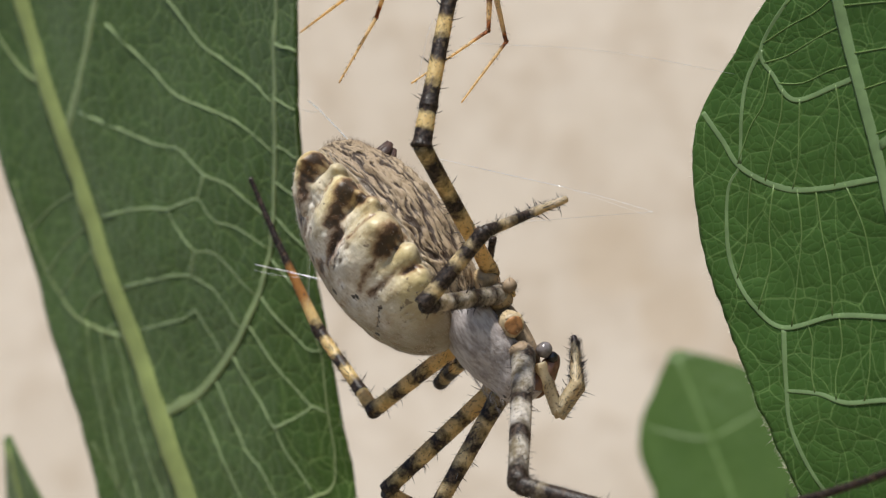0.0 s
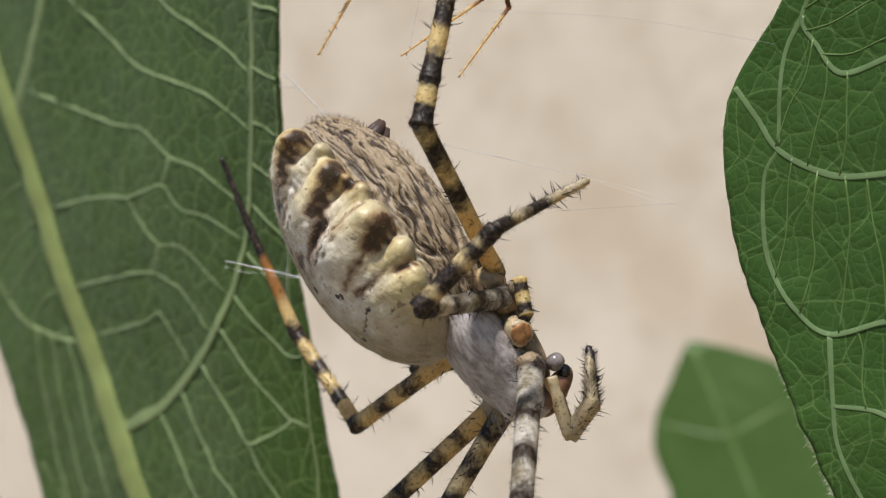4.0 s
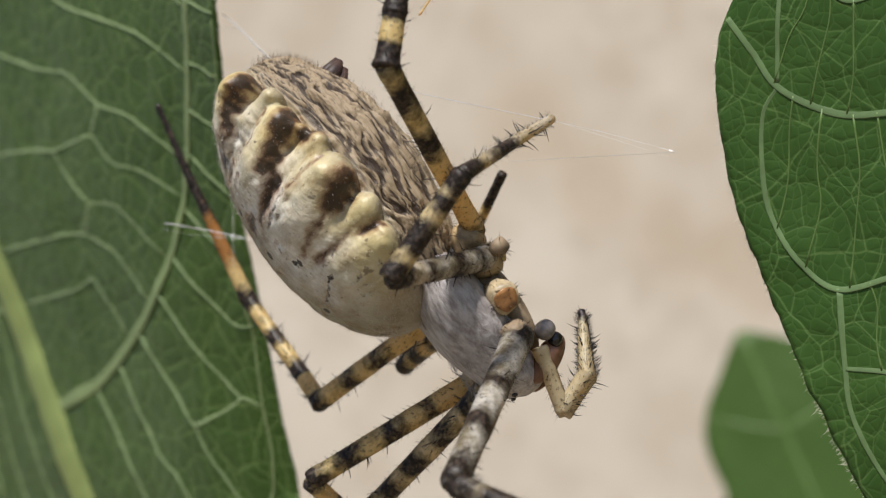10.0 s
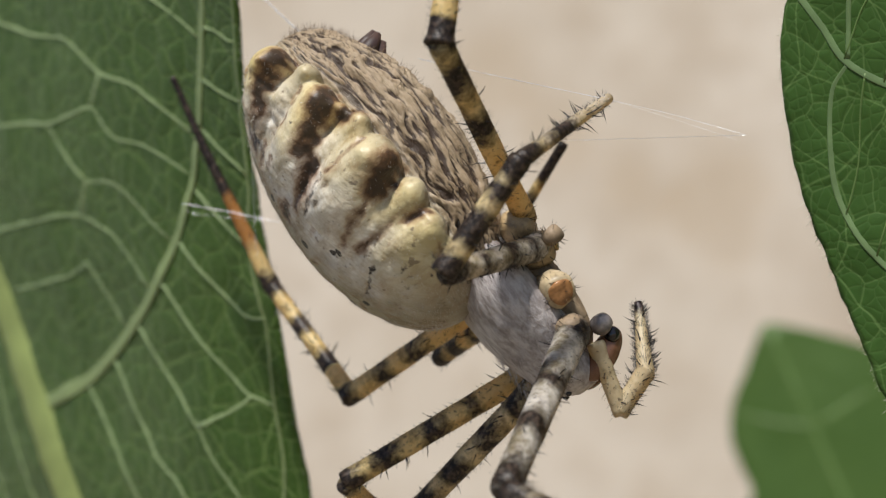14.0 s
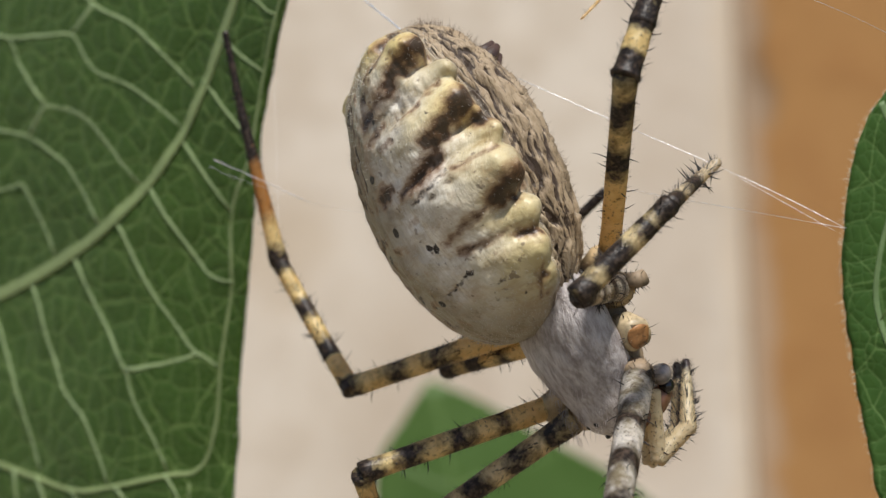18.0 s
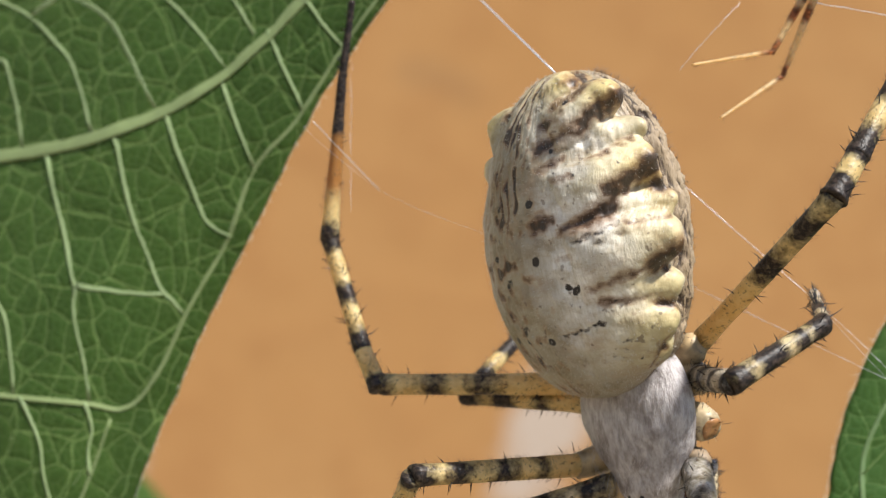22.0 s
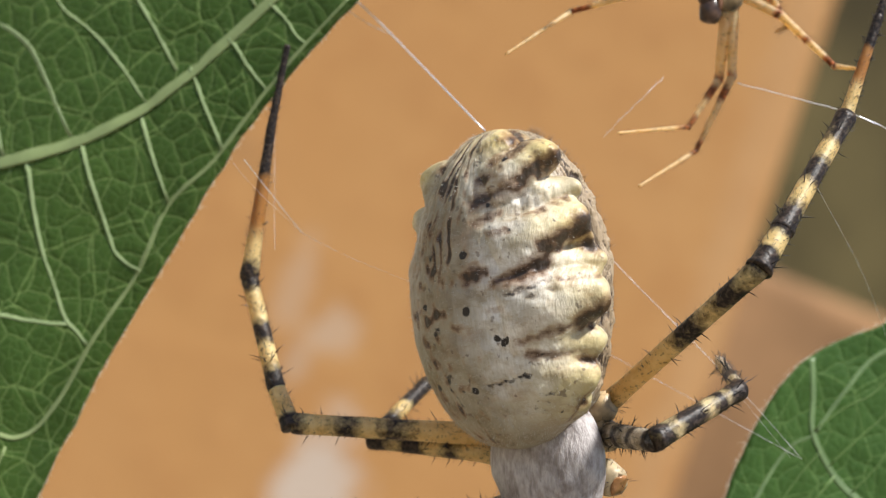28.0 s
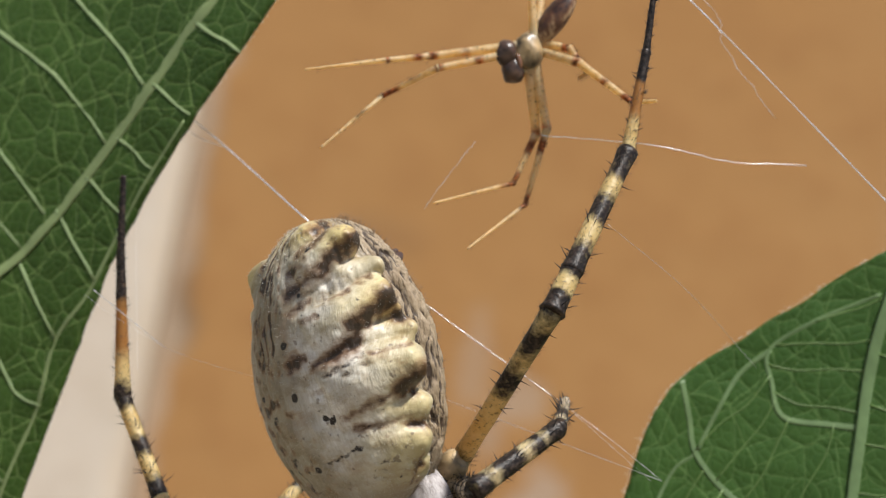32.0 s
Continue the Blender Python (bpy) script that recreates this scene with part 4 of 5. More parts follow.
for i in range(600):
    y, x = rng.uniform(-14.2, -6.2), rng.uniform(-3.2, 3.2)
    w = 3.55 - 0.16 * (y + 9.5) ** 2 * (0.55 if y > -9.5 else 0.42)
    if abs(x) > w:
        continue
    z = -1.7 + 2.0 * math.sqrt(max(0, 1 - (x / max(w, 0.5)) ** 2))
    p = Vector((x + 0.55, y, z - 0.12))
    bristle(bm, p * MM, (p + Vector((rng.gauss(0, 0.1), -rng.uniform(0.3, 0.7), rng.uniform(0.12, 0.3)))) * MM, 0.010 * MM)
part("hair", bm, plain("silver hair", (0.36, 0.32, 0.30), 0.4, 0.5, 300), carapace)
bm = bmesh.new()
ball(bm, Vector((0.4, -9.8, -3.7)) * MM, [Vector((2.2, 0, 0)) * MM, Vector((0, 3.6, 0)) * MM, Vector((0, 0, 1.1)) * MM])
part("sternum", bm, UNDER, spider)
for x, y, z, r in ((0.2, -13.8, -0.62, 0.17), (1.0, -13.8, -0.62, 0.17), (0.2, -14.6, -1.35, 0.16), (1.0, -14.6, -1.35, 0.16), (-0.65, -14.1, -1.75, 0.15), (1.85, -14.1, -1.75, 0.15), (2.0, -13.9, -2.2, 0.13)):
    bm = bmesh.new()
    ball(bm, Vector((x, y, z)) * MM, [Vector((r, 0, 0)) * MM, Vector((0, r, 0)) * MM, Vector((0, 0, r)) * MM], 12, 8)
    part("eye", bm, EYE, spider, "shiny black eye")
for s in (-1, 1):
    bm = bmesh.new()
    ball(bm, Vector((0.6 + 0.85 * s, -14.1, -3.8)) * MM, [Vector((0.75, 0, 0)) * MM, Vector((0, 0.75, 0)) * MM, Vector((0, -0.5, 1.4)) * MM])
    part("chelicera", bm, HORN, spider, "glossy brown jaw")


for x, y, z, r, mat in ((2.3, -12.9, -4.4, 0.56, SILVER), (2.0, -13.6, -4.6, 0.42, EYE)):
    bm = bmesh.new()
    ball(bm, Vector((x, y, z)) * MM, [Vector((r * 1.1, 0, 0)) * MM, Vector((0, r, 0)) * MM, Vector((0, 0, r)) * MM], 18, 14)
    for v in bm.verts:
        v.co += 0.00008 * Vector((noise.noise(v.co * 2000), noise.noise(v.co * 2000 + Vector((4, 0, 0))), 0))
    part("palp_base", bm, mat, spider, "shiny rounded palp base")


def bands(spec, tip=None):
    """Dark rings at shares of a segment: (centre, half width); tip: brown and black towards the end."""
    def colour(s, a):
        d = 0.0
        for c, w in spec:
            d = max(d, 1 / (1 + math.exp((abs(s - c) - w) / 0.042)))
        g = bl = 0.0
        if tip:
            g = min(1, max(0, (s - tip[0]) / 0.12)) * 0.9
            d = max(d, min(1, max(0, (s - tip[1]) / 0.15)))
        return (d, g, bl, 1)
    return colour


def segment(name, parent, a, b, ra, rb, spec, mat=LEG, tip=None, spines=14, sag=(0, 0, 0), grey_wash=0.0, amber=0.0, seed=0, spine=0.75, swell=0.12, label="", pivot=None):
    """One leg segment from a to b with swollen ends, dark rings and spines."""
    a, b = Vector(a), Vector(b)
    if pivot:
        a, b = a - Vector(pivot), b - Vector(pivot)
    rg = random.Random(seed * 31 + int(abs(a.x) * 10))
    d = b - a
    side = d.orthogonal().normalized()
    n = 34
    pts, radii = [], []
    for i in range(n + 1):
        s = i / n
        pts.append((a + d * (s + (s - 0.5) * 0.3 / d.length) + Vector(sag) * math.sin(math.pi * s)) * MM)
        r = ra + (rb - ra) * s
        r *= 1 + swell * (math.exp(-(s / 0.09) ** 2) + math.exp(-((1 - s) / 0.08) ** 2)) - 0.10 * (math.exp(-(s / 0.02) ** 2) + math.exp(-((1 - s) / 0.02) ** 2))
        r *= 1 + 0.05 * noise.noise(Vector((s * 7, ra * 9, seed)))
        radii.append(r * MM)
    base = bands(spec, tip)
    bm = bmesh.new()
    lay = bm.verts.layers.float_color.new("pattern")
    tube(bm, pts, radii, 14, lambda s, ang: (base(s, ang)[0], max(base(s, ang)[1], amber * max(0.0, 0.8 - 1.4 * s)), grey_wash * (0.88 + 0.12 * math.cos(ang)), 1), lay)
    bmesh.ops.recalc_face_normals(bm, faces=bm.faces)
    ob = part(name, bm, mat, parent, label)
    if pivot and parent.parent is None:
        ob.location = Vector(pivot) * MM
    if spines:
        bm = bmesh.new()
        for k in range(int(spines * 1.4)):
            s = rg.uniform(0.06, 0.97)
            w = (side * math.cos(t_ := rg.uniform(0, 6.28)) + d.normalized().cross(side) * math.sin(t_))
            p = pts[int(s * n)] / MM
            r = radii[int(s * n)] / MM
            out = (w + d.normalized() * rg.uniform(0.25, 0.8)).normalized()
            bristle(bm, (p + w * r * 0.8) * MM, (p + w * r * 0.9 + out * spine * rg.uniform(0.6, 1.25)) * MM, 0.042 * MM)
        for k in range(spines * 22):
            s = rg.uniform(0.02, 0.99)
            w = (side * math.cos(t_ := rg.uniform(0, 6.28)) + d.normalized().cross(side) * math.sin(t_))
            p = pts[int(s * n)] / MM
            r = radii[int(s * n)] / MM
            bristle(bm, (p + w * r * 0.9) * MM, (p + w * r + (w + d.normalized() * 0.9) * rg.uniform(0.10, 0.34)) * MM, 0.010 * MM)
        part("bristles", bm, DARK, ob if parent.parent is None else parent)
    return ob


def coxa(p, q, r, mat=COXA, end=0.6):
    bm = bmesh.new()
    p, q = Vector(p), Vector(q)
    tube(bm, [p * MM, p.lerp(q, 0.35) * MM, p.lerp(q, 0.8) * MM, q * MM], [r * 0.9 * MM, r * 1.1 * MM, r * MM, r * end * MM], 18)
    for v in bm.verts:
        v.co += 0.00016 * Vector((noise.noise(v.co * 1500), noise.noise(v.co * 1500 + Vector((7, 0, 0))), noise.noise(v.co * 1500 + Vector((0, 9, 0)))))
    rg = random.Random(int(abs(p.y) * 100))
    dark = bmesh.new()
    for k in range(160):
        w = Vector((rg.gauss(0, 1), rg.gauss(0, 1), rg.gauss(0, 1))).normalized()
        c = p.lerp(q, rg.uniform(0.2, 0.9)) + w * r * 0.85
        bristle(bm if k % 2 else dark, c * MM, (c + w * rg.uniform(0.15, 0.4) * (1 if k % 2 else 1.6)) * MM, (0.010 if k % 2 else 0.022) * MM)
    part("bristles", dark, DARK, part("coxa", bm, mat, spider))


# left hind leg, held up beside the leaf
coxa((-1.5, -8.2, -3.0), (-3.6, -7.9, -1.8), 0.85)
segment("femur", spider, (-3.2, -7.9, -2.0), (-11.6, -6.6, 5.0), 0.62, 0.55, [(0.50, 0.06), (0.74, 0.05), (0.985, 0.05)], seed=1)
segment("patella", spider, (-11.7, -6.7, 5.2), (-12.9, -4.6, 4.95), 0.56, 0.48, [(0.05, 0.22)], seed=2, spines=4)
segment("tibia", spider, (-12.9, -4.6, 4.95), (-14.75, 1.5, 4.65), 0.48, 0.46, [(0.05, 0.14), (0.50, 0.09), (0.97, 0.10)], seed=3, spines=16)
segment("metatarsus", spider, (-14.8, 1.6, 4.65), (-13.6, 10.0, 3.4), 0.50, 0.24, [(0.02, 0.10)], tip=(0.24, 0.58), seed=4, spines=16, spine=0.4)
segment("tarsus", spider, (-13.6, 10.0, 3.4), (-12.8, 14.4, 2.6), 0.24, 0.17, [(0.5, 0.6)], seed=5, spines=8, spine=0.3)
# left third leg, bent back under the body
coxa((-1.5, -9.2, -3.2), (-3.4, -9.0, -1.6), 0.75)
HIP_3 = (-3.2, -8.9, -1.8)
thigh_third = segment("femur", spider, HIP_3, (-10.3, -7.9, 0.2), 0.55, 0.50, [(0.35, 0.07), (0.65, 0.09), (0.95, 0.12)], seed=6, pivot=HIP_3)
segment("tibia", thigh_third, (-10.4, -7.8, 0.0), (-10.8, -5.2, -5.2), 0.46, 0.40, [(0.2, 0.2), (0.8, 0.2)], seed=7, spines=10, pivot=HIP_3)
ANKLE = (-10.8, -5.1, -5.3)
leg_third = segment("metatarsus", thigh_third, ANKLE, (-6.5, -2.7, -11.4), 0.38, 0.26, [(0.05, 0.1), (0.5, 0.12), (0.9, 0.2)], seed=28, spines=0, pivot=ANKLE)
# left second leg
coxa((-1.2, -11.4, -2.8), (-3.6, -12.2, -0.7), 0.78, COXA, 0.85)
HIP_2 = (-3.3, -12.1, -1.0)
leg_second = segment("femur", spider, HIP_2, (-5.2, -11.0, 9.2), 0.62, 0.56, [(0.28, 0.03), (0.50, 0.07), (0.76, 0.07), (0.97, 0.09)], seed=8, spines=18, pivot=HIP_2)
segment("tibia", leg_second, (-5.3, -11.1, 9.3), (-7.9, -13.4, 8.7), 0.52, 0.50, [(0.05, 0.10), (0.75, 0.26)], seed=9, spines=8, pivot=HIP_2)
segment("metatarsus", leg_second, (-7.9, -13.4, 8.7), (-12.6, -18.4, 8.4), 0.44, 0.30, [(0.02, 0.06), (0.6, 0.1)], tip=(0.7, 0.85), seed=10, spines=12, pivot=HIP_2)
# left front leg
coxa((-0.3, -12.8, -2.8), (-1.4, -13.4, -0.8), 0.8)
HIP_1 = (-1.2, -13.2, -0.7)
leg_front = segment("femur", spider, HIP_1, (-8.3, -14.9, 6.8), 0.66, 0.56, [(0.10, 0.08), (0.34, 0.07), (0.58, 0.08), (0.80, 0.06), (0.98, 0.08)], seed=11, spines=18, grey_wash=0.25, pivot=HIP_1)
segment("tibia", leg_front, (-8.4, -15.0, 6.9), (-14.5, -19.0, 7.5), 0.52, 0.46, [(0.04, 0.08), (0.4, 0.12), (0.9, 0.12)], seed=12, pivot=HIP_1)
# right front leg, reaching past the camera's side
coxa((2.4, -12.2, -3.2), (3.7, -12.6, -2.4), 0.74, UNDER)
HIP_R = (2.9, -12.5, -2.9)
leg_right = segment("femur", spider, HIP_R, (10.9, -17.6, 6.0), 0.78, 0.66, [(0.04, 0.05), (0.38, 0.05), (0.66, 0.06), (0.96, 0.08)], seed=13, spines=16, grey_wash=1.0, pivot=HIP_R)
segment("tibia", leg_right, (11.0, -17.9, 6.0), (16.1, -25.4, 2.9), 0.60, 0.48, [(0.03, 0.10), (0.38, 0.22), (0.88, 0.20)], grey_wash=0.9, seed=14, spines=14, pivot=HIP_R)
segment("metatarsus", leg_right, (16.1, -25.4, 2.9), (33.6, -32.3, -7.5), 0.32, 0.17, [(0.02, 0.04)], sag=(-0.2, -0.85, 0.28), tip=(0.0, 0.04), seed=15, spines=14, pivot=HIP_R)
# right second leg: a stump
coxa((2.4, -9.9, -3.4), (3.9, -10.7, -3.3), 0.82, STUMP_SKIN, 0.88)
bm = bmesh.new()
ball(bm, Vector((3.90, -10.7, -3.3)) * MM, [Vector((0.16, -0.09, 0)) * MM, Vector((0.33, 0.57, 0.0)) * MM, Vector((0, 0, 0.66)) * MM], 16, 12)
for v in bm.verts:
    v.co += 0.00012 * Vector((noise.noise(v.co * 1800), noise.noise(v.co * 1800 + Vector((5, 0, 0))), 0))
part("stump", bm, STUMP, spider, "healed orange leg stump")
# right third leg, folded forward with its foot on the thread
coxa((1.8, -8.2, -4.0), (3.3, -8.1, -3.9), 0.9)
segment("femur", spider, (2.7, -8.1, -4.1), (10.1, -8.0, 2.2), 0.68, 0.54, [(0.18, 0.04), (0.40, 0.07), (0.68, 0.05), (0.97, 0.08)], seed=16, grey_wash=0.8)
foot_tibia = segment("tibia", spider, (0, 0, 0), (1.5, 2.0, -5.5), 0.58, 0.50, [(0.06, 0.12), (0.40, 0.15), (0.72, 0.08), (0.94, 0.14)], seed=17, grey_wash=0.2)
foot_tibia.location = Vector((10.3, -7.9, 2.4)) * MM
segment("metatarsus", foot_tibia, (1.5, 2.0, -5.6), (-4.1, 3.3, -12.7), 0.42, 0.24, [(0.03, 0.12), (0.42, 0.13)], seed=18, spines=16, grey_wash=0.52, spine=0.85)
bm = bmesh.new()
for i in range(60):
    s = rng.uniform(0.72, 1.0)
    w = Vector((rng.gauss(0, 1), rng.gauss(0, 1), rng.gauss(0, 1))).normalized()
    p = Vector((1.5, 2.0, -5.6)).lerp(Vector((-4.1, 3.3, -12.7)), s)
    bristle(bm, (p + w * 0.2) * MM, (p + w * 0.34 + Vector((-0.25, 0.06, -0.35)) * rng.uniform(0.6, 1.6)) * MM, 0.022 * MM)
part("foot_hair", bm, plain("grey foot hair", (0.60, 0.59, 0.60), 0.3, 0.4, 900), foot_tibia, "silvery white foot hair")
# short dark leg tucked under the right side, which swings out and back
coxa((1.8, -7.9, -4.4), (4.1, -8.2, -4.7), 0.46, UNDER, 0.9)
swing = segment("tibia", spider, (0, 0.3, 0.1), (0.3, -1.6, -0.6), 0.46, 0.44, [(0.25, 0.13), (0.8, 0.16)], seed=29, spines=6)
swing.location = Vector((4.3, -8.3, -4.9)) * MM
segment("metatarsus", swing, (0.3, -1.6, -0.6), (-0.3, -4.6, 0.0), 0.40, 0.26, [(0.2, 0.15), (0.7, 0.25)], seed=30, spines=14)
# right hind leg, held up
coxa((1.6, -7.0, -3.9), (3.4, -6.4, -3.9), 0.85)
segment("femur", spider, (2.6, -6.5, -4.5), (13.6, 0.2, -2.9), 0.54, 0.56, [(0.05, 0.02), (0.57, 0.085), (0.83, 0.085), (0.99, 0.04)], seed=19, spines=12, amber=0.06)
segment("patella", spider, (13.6, 0.2, -2.9), (14.0, 2.1, -4.7), 0.64, 0.57, [(0.10, 0.32), (0.97, 0.22)], seed=20, spines=6, swell=0.2)
segment("tibia", spider, (14.0, 2.1, -4.7), (14.9, 7.9, -10.4), 0.55, 0.50, [(0.06, 0.15), (0.50, 0.11), (0.90, 0.14)], seed=21, spines=18, swell=0.22)
segment("metatarsus", spider, (14.9, 7.9, -10.4), (16.0, 13.2, -12.7), 0.37, 0.24, [(0.01, 0.04)], tip=(0.28, 0.60), seed=22, spines=14, spine=0.4)
segment("tarsus", spider, (16.0, 13.2, -12.7), (16.9, 17.2, -14.0), 0.21, 0.15, [(0.5, 0.6)], seed=23, spines=6, spine=0.3)
# palps
for dx, dz in ((-0.5, 0.0), (-2.1, -0.4)):
    segment("palp", spider, (2.6 + dx, -13.6, -3.6 + dz), (1.6 + dx, -16.7, -2.9 + dz), 0.44, 0.40, [], mat=PALP, seed=25, spines=2, swell=0.05)
    segment("palp", spider, (1.6 + dx, -16.7, -2.9 + dz), (2.0 + dx, -15.9, -5.0 + dz), 0.42, 0.46, [], mat=PALP, seed=26, spines=8, swell=0.05)
    segment("palp", spider, (2.0 + dx, -15.9, -5.0 + dz), (1.2 + dx, -13.0, -7.0 + dz), 0.46, 0.20, [(0.97, 0.2)], mat=PALP, seed=27, spines=26, swell=0.03, spine=0.6)

# ---- the male, waiting in the web above ----
male = thing("spider", at(9.9, 9.2, 24.3), "small slender tan male spider with dark palps hanging in threads", "spider")


def male_pt(x, y, z):
    return Vector((x - 9.9, y - 9.2, z - 24.3))


bm = bmesh.new()
ball(bm, male_pt(11.0, 8.8, 26.4) * MM, [Vector((0.66, -0.5, -0.2)) * MM, Vector((0.25, 0.75, -0.1)) * MM, Vector((0.75, -0.35, 1.75)) * MM], 20, 16)
part("abdomen", bm, MALE_BODY, male, "dark brown streaked abdomen")
bm = bmesh.new()
ball(bm, male_pt(9.9, 9.2, 24.2) * MM, [Vector((0.85, 0, -0.5)) * MM, Vector((0, 0.8, 0)) * MM, Vector((0.5, 0, 1.05)) * MM], 18, 12)
for v in bm.verts:
    v.co += (v.co - male_pt(9.9, 9.2, 24.2) * MM) * 0.25 * noise.noise(v.co * 1400)
for sx in (-0.16, 0.16):
    stalk = bmesh.new()
    tube(stalk, [male_pt(9.6 + sx, 9.0, 23.6) * MM, male_pt(8.9 + sx, 9.0, 23.8 - 0.5 * (sx > 0)) * MM, male_pt(8.6 + 1.9 * (sx > 0), 9.2, 23.4 - 0.7 * (sx > 0)) * MM], [0.20 * MM, 0.17 * MM, 0.2 * MM], 8)
    part("palp_stalk", stalk, MALE_LEG, male)
    jaw = bmesh.new()
    ball(jaw, male_pt(9.45 + sx, 9.0 + sx, 23.35) * MM, [Vector((0.2, 0, 0)) * MM, Vector((0, 0.2, 0)) * MM, Vector((-0.15, 0, 0.5)) * MM], 10, 8)
    part("chelicera", jaw, HORN, male)
part("carapace", bm, plain("tan carapace", (0.26, 0.18, 0.090), 0.35, 0.98, 900), male)
for x, z in ((8.60, 23.75), (9.15, 22.85)):
    bm = bmesh.new()
    ball(bm, male_pt(x, 9.3, z) * MM, [Vector((0.68, 0, 0.26)) * MM, Vector((0, 0.62, 0)) * MM, Vector((-0.25, 0, 0.80)) * MM], 16, 12)
    for v in bm.verts:
        v.co += v.co.normalized() * 0.00022 * noise.noise(v.co * 1900)
    part("palp", bm, plain("dark palp", (0.06, 0.034, 0.022), 0.3, 0.8, 1900), male, "swollen dark brown palp")


def male_leg(pts, radii, dark, seed):
    for i in range(len(pts) - 1):
        segment(("femur", "tibia", "metatarsus", "tarsus")[min(i, 3)], male, male_pt(*pts[i]), male_pt(*pts[i + 1]), radii[i], radii[i + 1], dark[i], mat=MALE_LEG, seed=seed + i, spines=2 if i else 1, spine=0.3, swell=0.1)


male_leg([(9.3, 9.2, 24.4), (4.1, 10.0, 22.7), (1.6, 10.0, 21.9), (-3.0, 10.0, 20.3)], [0.32, 0.22, 0.15, 0.06], [[(0.95, 0.05), (0.6, 0.04)], [(0.3, 0.08), (0.95, 0.06)], []], 40)
male_leg([(9.3, 9.2, 24.0), (4.6, 9.6, 22.0), (2.1, 12.0, 20.1), (-1.2, 10.6, 16.1)], [0.30, 0.2, 0.14, 0.06], [[(0.5, 0.05), (0.96, 0.05)], [(0.85, 0.16)], []], 44)
male_leg([(10.0, 9.2, 23.4), (11.5, 10.3, 19.6), (10.6, 10.2, 16.3), (5.3, 7.2, 13.7)], [0.40, 0.26, 0.13, 0.06], [[(0.98, 0.07)], [(0.3, 0.12), (0.9, 0.14)], [(0.08, 0.08)]], 48)
male_leg([(10.3, 9.2, 23.6), (11.9, 9.6, 19.9), (11.6, 10.4, 15.2), (8.1, 8.5, 11.7)], [0.38, 0.25, 0.13, 0.06], [[(0.98, 0.07)], [(0.25, 0.1), (0.93, 0.1)], [(0.06, 0.06)]], 52)
male_leg([(10.6, 9.0, 24.3), (12.6, 7.6, 23.8), (15.3, 4.6, 21.5), (16.2, 3.4, 21.6)], [0.3, 0.26, 0.17, 0.09], [[(0.9, 0.08)], [(0.5, 0.05), (0.9, 0.1)], []], 56)
male_leg([(10.6, 9.0, 24.8), (12.0, 8.0, 24.6), (13.3, 7.6, 23.4), (12.9, 7.8, 23.0)], [0.28, 0.22, 0.16, 0.09], [[(0.8, 0.1)], [(0.4, 0.08), (0.95, 0.1)], []], 66)
male_leg([(10.0, 9.0, 25.0), (9.3, 9.0, 27.9), (8.6, 9.5, 31.0)], [0.3, 0.2, 0.1], [[(0.9, 0.06)], []], 60)
male_leg([(10.2, 9.2, 25.0), (10.4, 10.5, 28.4), (10.2, 11.5, 32.5)], [0.3, 0.2, 0.1], [[(0.9, 0.06)], []], 63)

# ---- silk ----
def thread(pts, r=0.026, wave=0.0):
    p = [at(*q) for q in pts]
    ob = thing("silk_thread", p[0], "fine white silk web thread stretched between leaf and spider", "thread", "web threads")
    path = smooth_path([q - p[0] for q in p], 10)
    rg = random.Random(int(abs(pts[0][0]) * 100))
    if wave:
        path = [q + Vector((rg.gauss(0, wave), rg.gauss(0, wave), rg.gauss(0, wave))) * MM for q in path]
    bm = bmesh.new()
    tube(bm, path, [r * MM * rg.uniform(0.8, 1.2) for q in path], 6)
    part("strand", bm, SILK, ob)
    return ob


thread([(-12.4, 14.2, 5.5), (-10.0, 14.9, 4.3), (-7.5, 15.4, 3.0)], 0.019)
thread([(-12.8, 14.8, 5.2), (-11.2, 15.0, 4.4), (-7.5, 15.4, 3.0)], 0.005)
thread([(-7.5, 15.4, 3.0), (-5.4, 12.4, 2.4), (-2.6, 8.4, 1.9)], 0.005)
thread([(-7.7, 20.3, 17.6), (-5.8, 17.4, 15.9), (-1.2, 10.0, 11.4)], 0.044)
thread([(-8.6, 21.0, 17.2), (-7.2, 19.2, 16.4), (-5.8, 17.4, 15.9)], 0.018)
thread([(4.6, 8.9, 8.7), (9.5, 7.3, 6.1), (14.5, 5.6, 3.5)], 0.015)
thread([(14.5, 5.6, 3.5), (17.4, 4.6, 1.9), (20.4, 3.6, 0.1)], 0.009)
thread([(14.5, 5.6, 3.5), (17.3, 4.9, 1.7), (19.9, 4.0, 0.0)], 0.005)
thread([(9.4, 12.6, 2.9), (14.5, 8.4, 1.6), (20.4, 3.6, 0.1)], 0.011)
thread([(10.6, 6.0, 18.7), (16.8, 3.0, 19.0), (21.0, 3.0, 19.0), (26.0, 3.0, 19.8)], 0.020, 0.02)
thread([(13.4, 3.5, 30.5), (21.2, 2.1, 24.9), (33.5, 0.1, 15.9)], 0.034)
thread([(16.6, 4.0, 29.6), (19.6, 4.2, 27.6), (20.2, 4.2, 26.0), (24.0, 4.0, 22.4)], 0.014, 0.05)
thread([(12.6, -2.6, 13.0), (20.0, 3.0, 11.0), (27.0, 8.0, 8.0)], 0.010)
thread([(-10.2, 25.0, 13.9), (-9.8, 21.7, 10.0), (-9.4, 17.8, 5.5), (-9.0, 14.3, 1.4)], 0.005)
